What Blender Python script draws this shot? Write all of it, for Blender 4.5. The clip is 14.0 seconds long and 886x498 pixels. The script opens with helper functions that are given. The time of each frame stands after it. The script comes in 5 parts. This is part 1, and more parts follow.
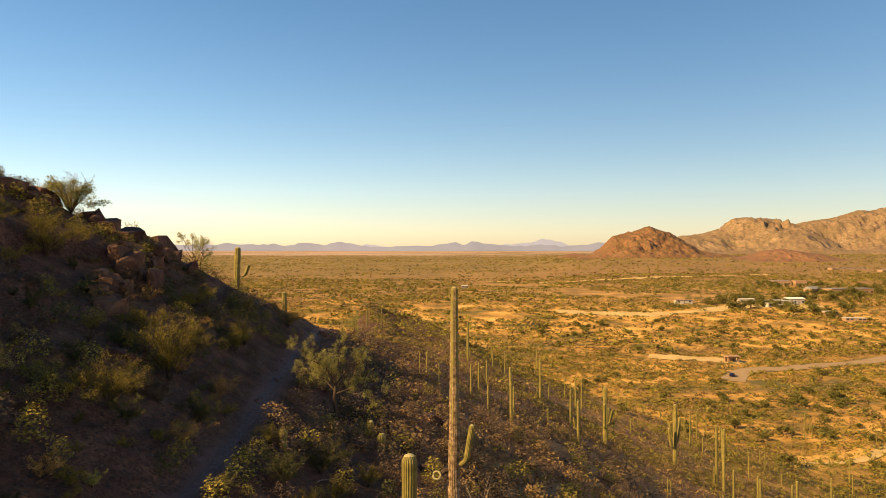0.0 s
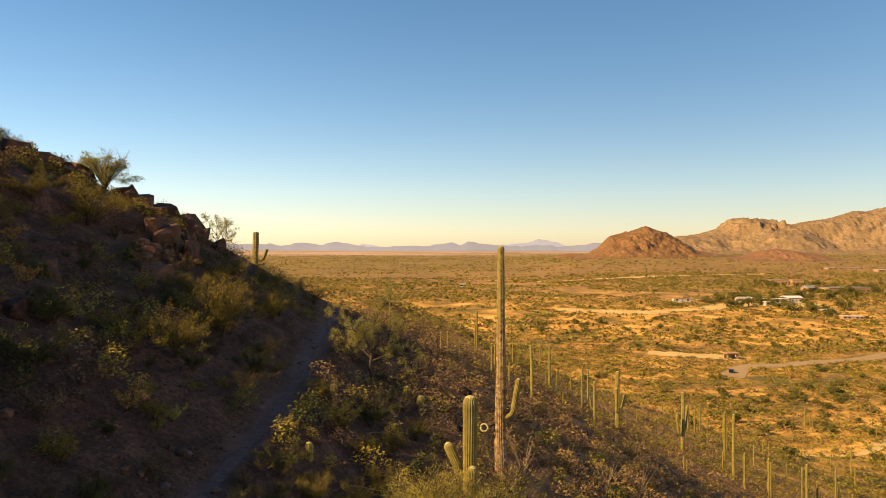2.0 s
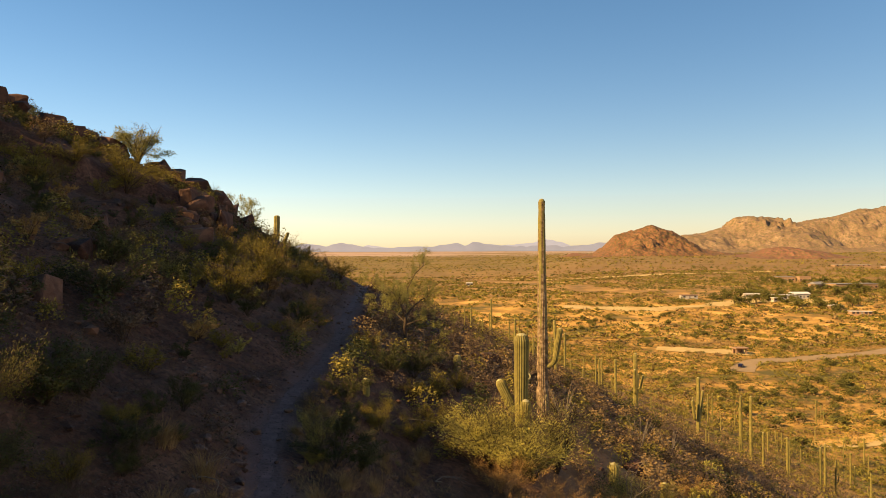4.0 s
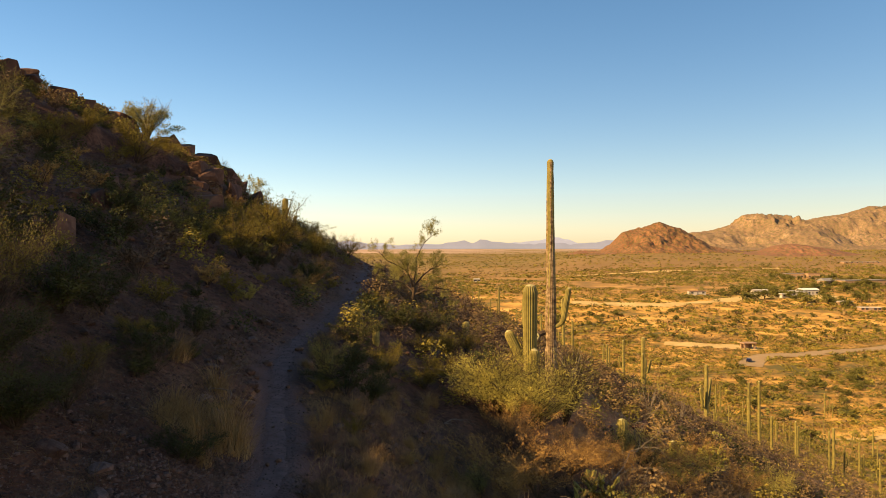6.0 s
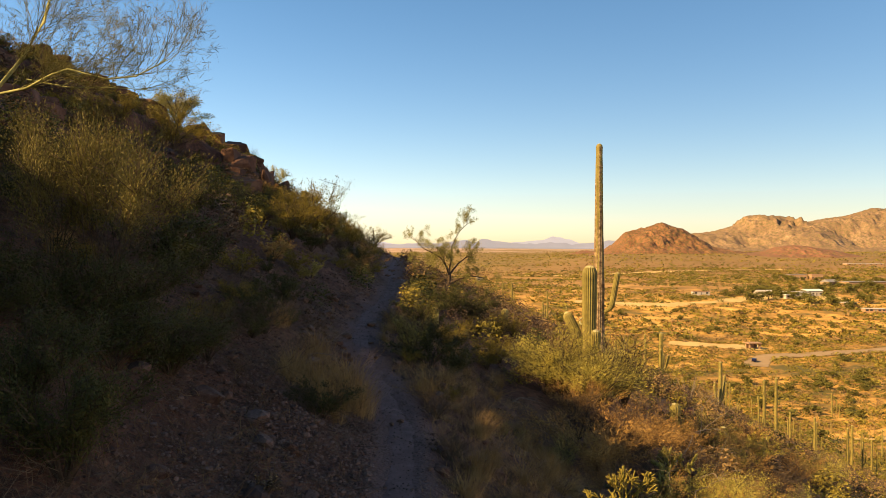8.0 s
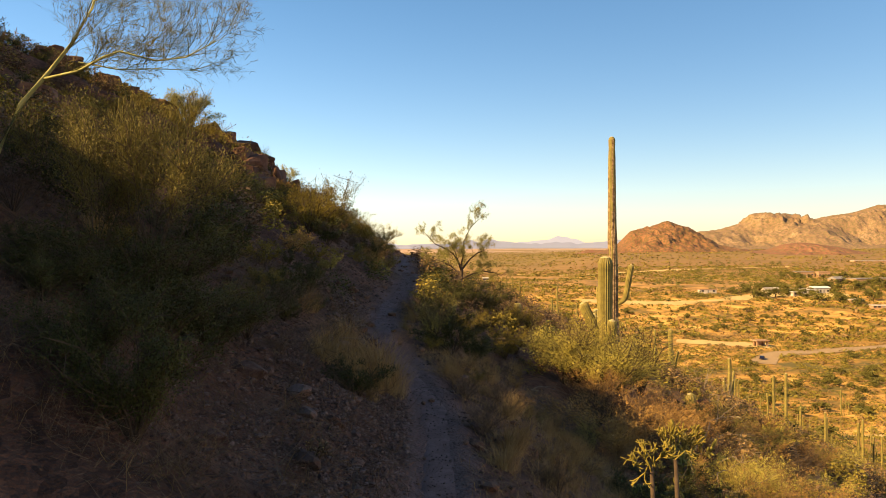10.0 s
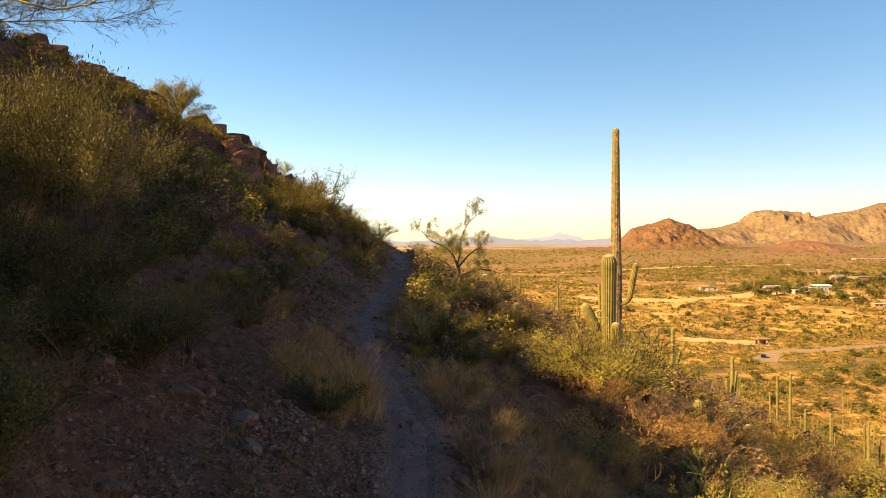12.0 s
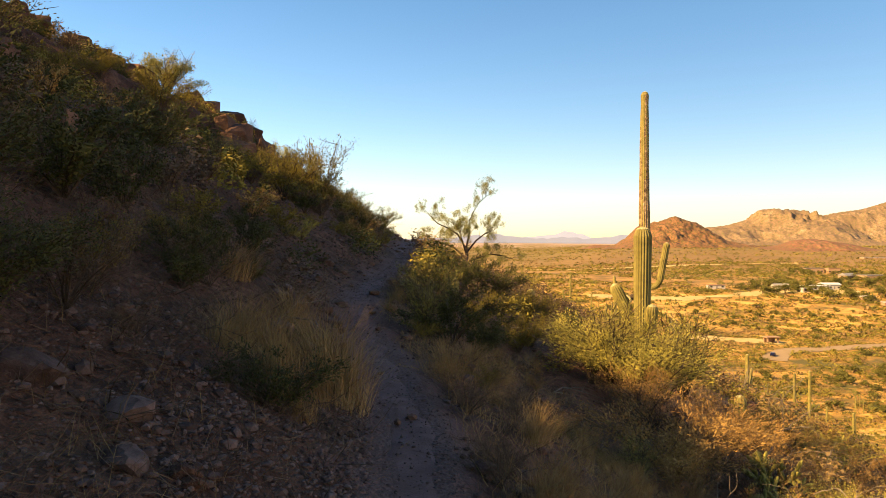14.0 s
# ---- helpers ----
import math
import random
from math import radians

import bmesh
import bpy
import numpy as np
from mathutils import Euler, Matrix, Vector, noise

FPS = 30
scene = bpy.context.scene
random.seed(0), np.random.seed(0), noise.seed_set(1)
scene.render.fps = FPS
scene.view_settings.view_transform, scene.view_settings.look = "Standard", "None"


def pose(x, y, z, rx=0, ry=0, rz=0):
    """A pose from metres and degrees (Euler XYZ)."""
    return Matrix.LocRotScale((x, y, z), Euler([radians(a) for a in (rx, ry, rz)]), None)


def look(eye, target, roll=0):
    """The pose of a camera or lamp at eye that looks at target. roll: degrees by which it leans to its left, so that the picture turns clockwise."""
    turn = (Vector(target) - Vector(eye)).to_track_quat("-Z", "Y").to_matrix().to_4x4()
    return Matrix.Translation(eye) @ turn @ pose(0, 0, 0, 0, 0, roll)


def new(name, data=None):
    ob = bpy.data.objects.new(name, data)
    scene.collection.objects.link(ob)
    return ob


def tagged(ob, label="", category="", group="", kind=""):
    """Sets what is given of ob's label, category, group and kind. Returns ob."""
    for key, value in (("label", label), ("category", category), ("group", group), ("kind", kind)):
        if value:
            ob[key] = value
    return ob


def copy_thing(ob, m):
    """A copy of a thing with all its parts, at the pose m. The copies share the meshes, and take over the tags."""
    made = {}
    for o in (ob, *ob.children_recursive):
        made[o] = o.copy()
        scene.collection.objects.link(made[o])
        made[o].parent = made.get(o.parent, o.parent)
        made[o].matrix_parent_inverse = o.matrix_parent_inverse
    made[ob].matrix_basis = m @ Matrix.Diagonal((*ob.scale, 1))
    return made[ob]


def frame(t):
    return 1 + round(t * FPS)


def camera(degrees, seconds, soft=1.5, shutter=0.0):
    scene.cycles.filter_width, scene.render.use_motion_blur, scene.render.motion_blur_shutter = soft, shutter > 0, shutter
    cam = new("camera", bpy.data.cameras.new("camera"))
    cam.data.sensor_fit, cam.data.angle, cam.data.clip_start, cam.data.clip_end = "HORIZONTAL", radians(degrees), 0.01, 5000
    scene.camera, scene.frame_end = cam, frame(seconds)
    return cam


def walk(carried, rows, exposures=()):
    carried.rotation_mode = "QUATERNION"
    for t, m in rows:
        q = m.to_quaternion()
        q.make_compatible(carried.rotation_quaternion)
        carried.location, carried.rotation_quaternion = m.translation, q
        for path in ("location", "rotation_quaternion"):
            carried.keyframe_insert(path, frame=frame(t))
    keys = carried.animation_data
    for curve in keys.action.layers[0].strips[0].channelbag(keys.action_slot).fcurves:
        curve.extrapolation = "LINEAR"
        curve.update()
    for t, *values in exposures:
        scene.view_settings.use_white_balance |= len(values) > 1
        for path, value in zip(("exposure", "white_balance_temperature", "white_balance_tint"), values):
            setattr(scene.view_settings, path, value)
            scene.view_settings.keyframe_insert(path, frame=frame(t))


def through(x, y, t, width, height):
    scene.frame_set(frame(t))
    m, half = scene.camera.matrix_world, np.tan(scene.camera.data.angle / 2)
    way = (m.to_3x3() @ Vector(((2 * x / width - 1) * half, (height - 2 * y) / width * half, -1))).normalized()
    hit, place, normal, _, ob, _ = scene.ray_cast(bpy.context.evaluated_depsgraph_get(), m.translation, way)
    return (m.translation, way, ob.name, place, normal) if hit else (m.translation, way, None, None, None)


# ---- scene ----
cam = camera(60.0, 14.0, soft=0.8)
PATH = [
    (0, (7.367, 0.803, 11.108), (7.364, 2.803, 11.109), -0.0),
    (0.5, (7.02, 0.502, 10.617), (7.019, 2.502, 10.619), 0.0),
    (1, (6.51, 0.227, 10.183), (6.511, 2.227, 10.183), 0.1),
    (1.5, (5.89, 0.024, 9.775), (5.893, 2.024, 9.774), 0.1),
    (2, (5.129, -0.292, 9.332), (5.136, 1.708, 9.334), 0.1),
    (2.5, (4.499, -0.582, 8.835), (4.507, 1.418, 8.838), -0.1),
    (3, (4.048, -0.882, 8.35), (4.053, 1.118, 8.352), -0.1),
    (3.2, (3.822, -0.912, 8.113), (3.826, 1.088, 8.116), -0.2),
    (5.3, (3.323, -1.231, 6.001), (3.305, 0.769, 6.006), -0.2),
    (5.5, (3.367, -1.228, 5.854), (3.349, 0.772, 5.855), -0.3),
    (6, (3.367, -1.151, 5.504), (3.343, 0.849, 5.503), -0.2),
    (6.5, (3.064, -1.033, 5.379), (3.039, 0.967, 5.378), -0.1),
    (7, (2.674, -1.033, 5.232), (2.649, 0.966, 5.23), -0.0),
    (7.5, (2.05, -1.006, 5.081), (2.025, 0.994, 5.078), 0.1),
    (8, (1.265, -1.028, 4.818), (1.238, 0.972, 4.815), 0.2),
    (8.2, (1.019, -1.155, 4.768), (0.991, 0.845, 4.762), 0.1),
    (10.3, (0.861, -1.294, 4.499), (0.82, 0.705, 4.498), -0.3),
    (10.5, (0.883, -1.095, 4.528), (0.845, 0.905, 4.521), -0.1),
    (11, (1.035, -0.685, 4.559), (0.995, 1.315, 4.551), -0.1),
    (11.5, (1.061, -0.146, 4.615), (1.019, 1.853, 4.606), -0.0),
    (12, (1.106, 0.502, 4.523), (1.063, 2.502, 4.513), -0.1),
    (12.5, (1.072, 1.199, 4.241), (1.028, 3.198, 4.23), 0.1),
    (13, (1.041, 1.993, 3.979), (0.993, 3.993, 3.966), 0.1),
    (13.5, (0.992, 2.915, 3.825), (0.942, 4.914, 3.81), 0.1),
    (14, (0.935, 3.901, 3.72), (0.878, 5.9, 3.704), 0.1),
]
walk(cam, [(t, look(eye, target, roll)) for t, eye, target, roll in PATH],
     [(0, 1.33, 7250, 21.5), (3, 1.33, 7250, 21.5), (5.5, 1.4, 7250, 21.5), (8, 1.55, 7250, 21.5), (11, 1.75, 7250, 21.5), (14, 1.83, 7250, 21.5)])

# ---- light ----
SUN_AZ, SUN_EL = radians(246), radians(29.5)   # clockwise from +y, and above the horizon
world = bpy.data.worlds.new("sky_world")
scene.world = world
world.use_nodes = True
wn = world.node_tree.nodes
sky = wn.new("ShaderNodeTexSky")
sky.sky_type = "NISHITA"
sky.sun_disc = False
sky.sun_elevation, sky.sun_rotation = SUN_EL, -SUN_AZ
sky.altitude, sky.air_density, sky.dust_density, sky.ozone_density = 700, 1.0, 0.55, 1.3
wn["Background"].inputs["Strength"].default_value = 0.058
tone = wn.new("ShaderNodeHueSaturation")
tone.inputs["Hue"].default_value = 0.492
tone.inputs["Saturation"].default_value = 1.3
world.node_tree.links.new(sky.outputs["Color"], tone.inputs["Color"])
world.node_tree.links.new(tone.outputs["Color"], wn["Background"].inputs["Color"])
sun_dir = Vector((math.sin(SUN_AZ) * math.cos(SUN_EL), math.cos(SUN_AZ) * math.cos(SUN_EL), math.sin(SUN_EL)))
sun = new("sun", bpy.data.lights.new("sun", "SUN"))
sun.data.energy, sun.data.angle, sun.data.color = 5.0, radians(0.6), (1.0, 0.76, 0.385)
sun.matrix_world = look(sun_dir * 200, (0, 0, 0))

# ---- materials ----


def mat(name, ramp, scale=3.0, rough=0.9, bump=0.3, bump_scale=30.0, detail=6.0, random_mix=0.0, dist=0.02):
    """A rough surface: colours of ramp [(place, rgb), ...] over noise at two sizes, with relief."""
    m = bpy.data.materials.new(name)
    m.use_nodes = True
    nt = m.node_tree
    n, link = nt.nodes, nt.links.new
    bsdf = n["Principled BSDF"]
    bsdf.inputs["Roughness"].default_value = rough
    bsdf.inputs["Specular IOR Level"].default_value = 0.2
    co = n.new("ShaderNodeTexCoord")
    n1 = n.new("ShaderNodeTexNoise")
    n1.inputs["Scale"].default_value, n1.inputs["Detail"].default_value = scale, detail
    n1.inputs["Roughness"].default_value = 0.65
    link(co.outputs["Object"], n1.inputs["Vector"])
    fac = n1.outputs["Fac"]
    if random_mix:
        info = n.new("ShaderNodeObjectInfo")
        isl = n.new("ShaderNodeNewGeometry")
        add = n.new("ShaderNodeMath")
        add.operation = "MULTIPLY_ADD"
        sub = n.new("ShaderNodeMath")
        sub.operation = "ADD"
        link(info.outputs["Random"], sub.inputs[0])
        link(isl.outputs["Random Per Island"], sub.inputs[1])
        off = n.new("ShaderNodeMath")
        off.operation = "SUBTRACT"
        link(sub.outputs[0], off.inputs[0])
        off.inputs[1].default_value = 1.0
        link(off.outputs[0], add.inputs[0])
        add.inputs[1].default_value = random_mix
        link(fac, add.inputs[2])
        fac = add.outputs[0]
    cr = n.new("ShaderNodeValToRGB")
    el = cr.color_ramp.elements
    while len(el) < len(ramp):
        el.new(0.5)
    for e, (p, c) in zip(el, ramp):
        e.position, e.color = p, (*c, 1)
    link(fac, cr.inputs["Fac"])
    link(cr.outputs["Color"], bsdf.inputs["Base Color"])
    if bump:
        n2 = n.new("ShaderNodeTexNoise")
        n2.inputs["Scale"].default_value, n2.inputs["Detail"].default_value = bump_scale, 5
        link(co.outputs["Object"], n2.inputs["Vector"])
        b = n.new("ShaderNodeBump")
        b.inputs["Strength"].default_value, b.inputs["Distance"].default_value = bump, dist
        link(n2.outputs["Fac"], b.inputs["Height"])
        link(b.outputs["Normal"], bsdf.inputs["Normal"])
    return m


def leafy(name, a, b, c, through=0.25, scale=1.2):
    """Leaves or blades: colour varies from leaf to leaf and plant to plant; some light passes through."""
    m = mat(name, [(0.25, a), (0.5, b), (0.8, c)], scale=scale, rough=0.75, bump=0, random_mix=0.11)
    nt = m.node_tree
    bsdf, out = nt.nodes["Principled BSDF"], nt.nodes["Material Output"]
    tr = nt.nodes.new("ShaderNodeBsdfTranslucent")
    mix = nt.nodes.new("ShaderNodeMixShader")
    mix.inputs[0].default_value = through
    nt.links.new(bsdf.inputs["Base Color"].links[0].from_socket, tr.inputs["Color"])
    nt.links.new(bsdf.outputs[0], mix.inputs[1])
    nt.links.new(tr.outputs[0], mix.inputs[2])
    nt.links.new(mix.outputs[0], out.inputs["Surface"])
    return m


M_CREO = leafy("creosote_leaf", (0.075, 0.057, 0.008), (0.15, 0.113, 0.014), (0.25, 0.185, 0.026), 0.2)
M_MESQ = leafy("mesquite_leaf", (0.048, 0.044, 0.009), (0.10, 0.089, 0.017), (0.17, 0.146, 0.03), 0.15)
# dark green leaf, kept darker to add shade to the slope's shrubs
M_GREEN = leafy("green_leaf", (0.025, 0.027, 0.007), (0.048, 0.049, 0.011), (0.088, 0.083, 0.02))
M_PALE = leafy("pale_leaf", (0.15, 0.13, 0.026), (0.27, 0.225, 0.046), (0.40, 0.33, 0.085), 0.22)
M_FEATHER = leafy("feathery_leaf", (0.20, 0.172, 0.03), (0.36, 0.295, 0.054), (0.50, 0.41, 0.10), 0.25)
M_SAGE = leafy("grey_green_leaf", (0.14, 0.13, 0.04), (0.25, 0.23, 0.072), (0.36, 0.325, 0.11), 0.3)
M_DUN = leafy("dun_leaf", (0.11, 0.064, 0.024), (0.20, 0.122, 0.045), (0.30, 0.19, 0.073), 0.15)
# olive leaf darkened: shade of the near slope's feathery shrubs is in its colour
M_DULL = leafy("dull_olive_leaf", (0.055, 0.047, 0.010), (0.105, 0.088, 0.019), (0.175, 0.142, 0.036), 0.2)
M_OLIVE = leafy("olive_twig_leaf", (0.09, 0.071, 0.011), (0.18, 0.138, 0.021), (0.29, 0.218, 0.042), 0.15)
# grey-brown twigs; their dark tone also stands in for shade above the trail
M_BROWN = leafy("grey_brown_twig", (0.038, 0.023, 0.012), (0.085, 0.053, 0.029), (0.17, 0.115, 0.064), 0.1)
M_DRY = leafy("dry_leaf", (0.13, 0.064, 0.018), (0.28, 0.152, 0.041), (0.44, 0.27, 0.08), 0.18)
M_GRASS = leafy("straw", (0.12, 0.07, 0.026), (0.26, 0.16, 0.06), (0.43, 0.29, 0.115))
M_BLOOM = leafy("yellow_spines", (0.45, 0.33, 0.10), (0.62, 0.48, 0.16), (0.75, 0.62, 0.25))
M_STEM = mat("grey_brown_stem", [(0.3, (0.03, 0.019, 0.011)), (0.7, (0.075, 0.05, 0.03))], 12, bump_scale=80)
M_DEAD = mat("bleached_wood", [(0.3, (0.09, 0.065, 0.045)), (0.7, (0.21, 0.165, 0.115))], 10, bump_scale=60)
M_BARK = mat("green_bark", [(0.3, (0.14, 0.14, 0.04)), (0.7, (0.34, 0.31, 0.12))], 5, bump_scale=40)
M_ROCK = mat("red_rock", [(0.25, (0.03, 0.014, 0.009)), (0.5, (0.072, 0.035, 0.021)), (0.75, (0.135, 0.07, 0.042))], 2.2, bump=0.8, bump_scale=9, dist=0.06, random_mix=0.25)
M_PVTWIG = mat("green_twig", [(0.3, (0.085, 0.08, 0.022)), (0.7, (0.20, 0.178, 0.058))], 5, bump_scale=40)
M_ACACIA = leafy("acacia_leaf", (0.12, 0.108, 0.028), (0.215, 0.19, 0.052), (0.33, 0.29, 0.09), 0.4)
M_TWIGGY = mat("golden_twig", [(0.3, (0.085, 0.05, 0.02)), (0.7, (0.20, 0.125, 0.05))], 12, bump_scale=80)
M_STONE = mat("grey_stone", [(0.2, (0.027, 0.015, 0.011)), (0.5, (0.063, 0.037, 0.028)), (0.8, (0.14, 0.092, 0.075))], 4, bump=0.6, bump_scale=25, random_mix=0.3)
M_PEBBLE = mat("pale_pebble", [(0.3, (0.06, 0.036, 0.028)), (0.7, (0.19, 0.13, 0.11))], 4, bump=0.4, random_mix=0.3)
M_TRAIL = mat("trodden_earth", [(0.3, (0.092, 0.048, 0.038)), (0.5, (0.127, 0.068, 0.055)), (0.72, (0.172, 0.098, 0.082))], 3.5, bump=0.7, bump_scale=50, dist=0.02, detail=9)

# ---- terrain ----


def lattice(ix, iy, seed):
    n = (ix.astype(np.int64) * 374761393 + iy.astype(np.int64) * 668265263 + seed * 974711) & 0xFFFFFFFF
    n = ((n ^ (n >> 13)) * 1274126177) & 0xFFFFFFFF
    return ((n ^ (n >> 16)) & 0xFFFF) / 65535.0 - 0.5


def value_noise(x, y, size, seed):
    """Smooth noise from -0.5 to 0.5 with bumps of that size."""
    x, y = np.asarray(x, float) / size + 1000, np.asarray(y, float) / size + 1000
    ix, iy = np.floor(x), np.floor(y)
    fx, fy = x - ix, y - iy
    fx, fy = fx * fx * (3 - 2 * fx), fy * fy * (3 - 2 * fy)
    a, b = lattice(ix, iy, seed), lattice(ix + 1, iy, seed)
    c, d = lattice(ix, iy + 1, seed), lattice(ix + 1, iy + 1, seed)
    return (a + (b - a) * fx) * (1 - fy) + (c + (d - c) * fx) * fy


def step(a, b, v):
    s = np.clip((v - a) / (b - a), 0, 1)
    return s * s * (3 - 2 * s)


TRAIL_Y = [-60, -12, -2, 4, 7, 10, 12, 14, 16, 18, 20.5, 23, 27, 31, 38, 44, 50, 60, 70, 90, 200, 5000]
TRAIL_X = [5.0, 1.9, 1.1, 0.79, 0.65, 0.55, 0.36, -0.13, -0.56, -1.02, -1.33, -1.42, -1.28, -1.38, -1.75, -2.5, -2.85, -3.3, -3.8, -6, -20, -20]
TRAIL_Z = [0.0, 0.75, 1.1, 1.41, 1.6, 1.77, 1.89, 1.99, 2.15, 2.33, 2.54, 2.69, 2.86, 3.0, 3.22, 3.32, 3.47, 3.75, 3.95, 3.95, 3.95, 3.95]
DROP_U = [0, 0.4, 2.2, 5, 9, 17, 21, 28, 38, 60, 110, 400, 6000]
DROP_Z = [0, -0.03, -0.8, -1.8, -3.1, -7.8, -9.9, -13.6, -18.8, -28.3, -46, -90, -400]
RISE_U = [0, 0.35, 1.2, 4, 14, 30, 46, 70, 200]
RISE_Z = [0, 0.03, 0.55, 2.2, 7.9, 15.9, 23.8, 31, 37]


def trail_x(y):
    return (np.interp(y - 1.2, TRAIL_Y, TRAIL_X) + np.interp(y, TRAIL_Y, TRAIL_X) + np.interp(y + 1.2, TRAIL_Y, TRAIL_X)) / 3


def trail_z(y):
    return (np.interp(y - 1.5, TRAIL_Y, TRAIL_Z) + np.interp(y + 1.5, TRAIL_Y, TRAIL_Z)) / 2


def valley(x, y):
    """The valley floor and the plain that rises gently to the mountains."""
    near = [-100, 150, 330, 450, 620, 900]
    low = [-50, -49, -46.5, -42, -30, -28]
    plain = np.interp(y, near + [1500, 2500, 3500, 4900], low + [-24, -14.7, -5.7, 6])
    apron = np.interp(y, near + [4700], low + [-24]) + 24 * step(700, 1500, y)
    side = step(0.05, 0.25, x / np.maximum(y, 1))
    z = plain + (apron - plain) * side
    z = z + 1.6 * value_noise(x, y, 60, 5) * step(80, 200, y) + 0.5 * value_noise(x, y, 14, 6)
    return z


def ground(x, y, fine=True):
    """Height of the ground: hillside with its trail, its nose, and the valley."""
    x, y = np.asarray(x, float), np.asarray(y, float)
    u = x - trail_x(y)
    left = np.maximum(-u, 0)
    z = trail_z(y) + np.interp(np.maximum(u, 0), DROP_U, DROP_Z) + np.interp(left, RISE_U, RISE_Z)
    z = z - 0.95 * step(1.2, 4.5, u) * (1 - step(9, 20, u)) * (1 - 0.3 * step(22, 31, y)) * step(2, 8, y) * (1 - step(75, 100, y))
    crest = np.interp(x, [-40, -30, -19, -15, -4, 5], [54, 55, 57.5, 62, 70, 75])
    past = np.maximum(y - crest, 0)
    nose = 0.12 * past + 0.0016 * past**2
    spur = 0.5 * np.minimum(nose, 9) + 0.10 * np.maximum(y - 230, 0)
    w = step(-10, 9, u)
    z = z - 0.22 * np.maximum(y - 200, 0) * w
    z = z - nose * (1 - w) - spur * w * (1 - 0.8 * step(10, 25, u))
    # added rise of the unseen upper hill, set to shade the near slope
    beyond = -0.8 - 0.6 * (y + 1.3) - x
    z = z + (0.8 + 1.4 * step(6, 11, y) + 1.6 * (1 - step(1, 5.5, y))) * step(0, 6, beyond) * step(3, 8, left) * (1 - step(40, 55, y))
    off = step(0.3, 3, np.abs(u))
    z = z + off * (1.0 * value_noise(x, y, 9, 1) + 0.5 * value_noise(x, y, 3.1, 2)) * (0.5 + 0.5 * step(2, 10, np.abs(u)))
    if fine:
        z = z + step(0.2, 0.95, np.abs(u)) * (0.2 * value_noise(x, y, 0.9, 3) + 0.12 * value_noise(x, y, 0.4, 4))
    # rock steps high on the slope
    ledge = step(7, 12, left) * step(10, 30, y) * (1 - step(62, 72, y))
    z = z + ledge * 1.3 * (step(0.02, 0.10, value_noise(x, y, 6.5, 8)) - 0.4)
    v = valley(x, y)
    k = 3.0
    return np.maximum(z, v) + np.maximum(0, k - np.abs(z - v)) ** 2 / (4 * k)

# ---- mesh helpers ----


def mesh_from(name, verts, faces, material, smooth=False):
    me = bpy.data.meshes.new(name)
    me.from_pydata(verts if isinstance(verts, list) else verts.tolist(), [], faces if isinstance(faces, list) else faces.tolist())
    me.materials.append(material)
    if smooth:
        me.shade_smooth()
    return me


def part(name, me, parent, label=""):
    ob = new(name, me)
    ob.parent = parent
    return tagged(ob, label)


def tubes(lines, sides=3):
    """Tapered tubes along lines [(points (n,3), radii (n,)), ...] as one mesh's verts and faces."""
    verts, faces, base = [], [], 0
    ang = np.arange(sides) * 2 * np.pi / sides
    for pts, rad in lines:
        pts, rad = np.asarray(pts, float), np.asarray(rad, float)
        d = np.gradient(pts, axis=0)
        d /= np.linalg.norm(d, axis=1, keepdims=True) + 1e-9
        ref = np.where(np.abs(d[:, 2:3]) > 0.9, [[1.0, 0, 0]], [[0, 0, 1.0]])
        a = np.cross(d, ref)
        a /= np.linalg.norm(a, axis=1, keepdims=True) + 1e-9
        b = np.cross(d, a)
        ring = pts[:, None] + rad[:, None, None] * (np.cos(ang)[None, :, None] * a[:, None] + np.sin(ang)[None, :, None] * b[:, None])
        verts.append(ring.reshape(-1, 3))
        n = len(pts)
        for i in range(n - 1):
            for j in range(sides):
                k = (j + 1) % sides
                faces.append((base + i * sides + j, base + i * sides + k, base + (i + 1) * sides + k, base + (i + 1) * sides + j))
        faces.append(tuple(base + (n - 1) * sides + j for j in range(sides)))
        base += n * sides
    return np.concatenate(verts), faces


def leaves(centres, along, size, rng, slim=0.45, jitter=0.6, out=None, diamond=False):
    """A pointed leaf at each centre, pointing roughly along the given ways and, where out is given, facing that way."""
    n = len(centres)
    d = along + rng.normal(0, jitter, (n, 3))
    d /= np.linalg.norm(d, axis=1, keepdims=True) + 1e-9
    s = np.cross(d, rng.normal(0, 1, (n, 3)) if out is None else out + rng.normal(0, 0.35, (n, 3)))
    s /= np.linalg.norm(s, axis=1, keepdims=True) + 1e-9
    w = (size * rng.uniform(0.6, 1.4, n))[:, None]
    foot = centres - d * w * 0.5
    if diamond:
        v = np.stack([foot, centres + s * w * slim * 0.5, centres + d * w * 0.5, centres - s * w * slim * 0.5], 1)
        return v.reshape(-1, 3), np.arange(4 * n).reshape(n, 4)
    v = np.stack([foot + s * w * slim * 0.5, centres + d * w * 0.5, foot - s * w * slim * 0.5], 1)
    return v.reshape(-1, 3), np.arange(3 * n).reshape(n, 3)


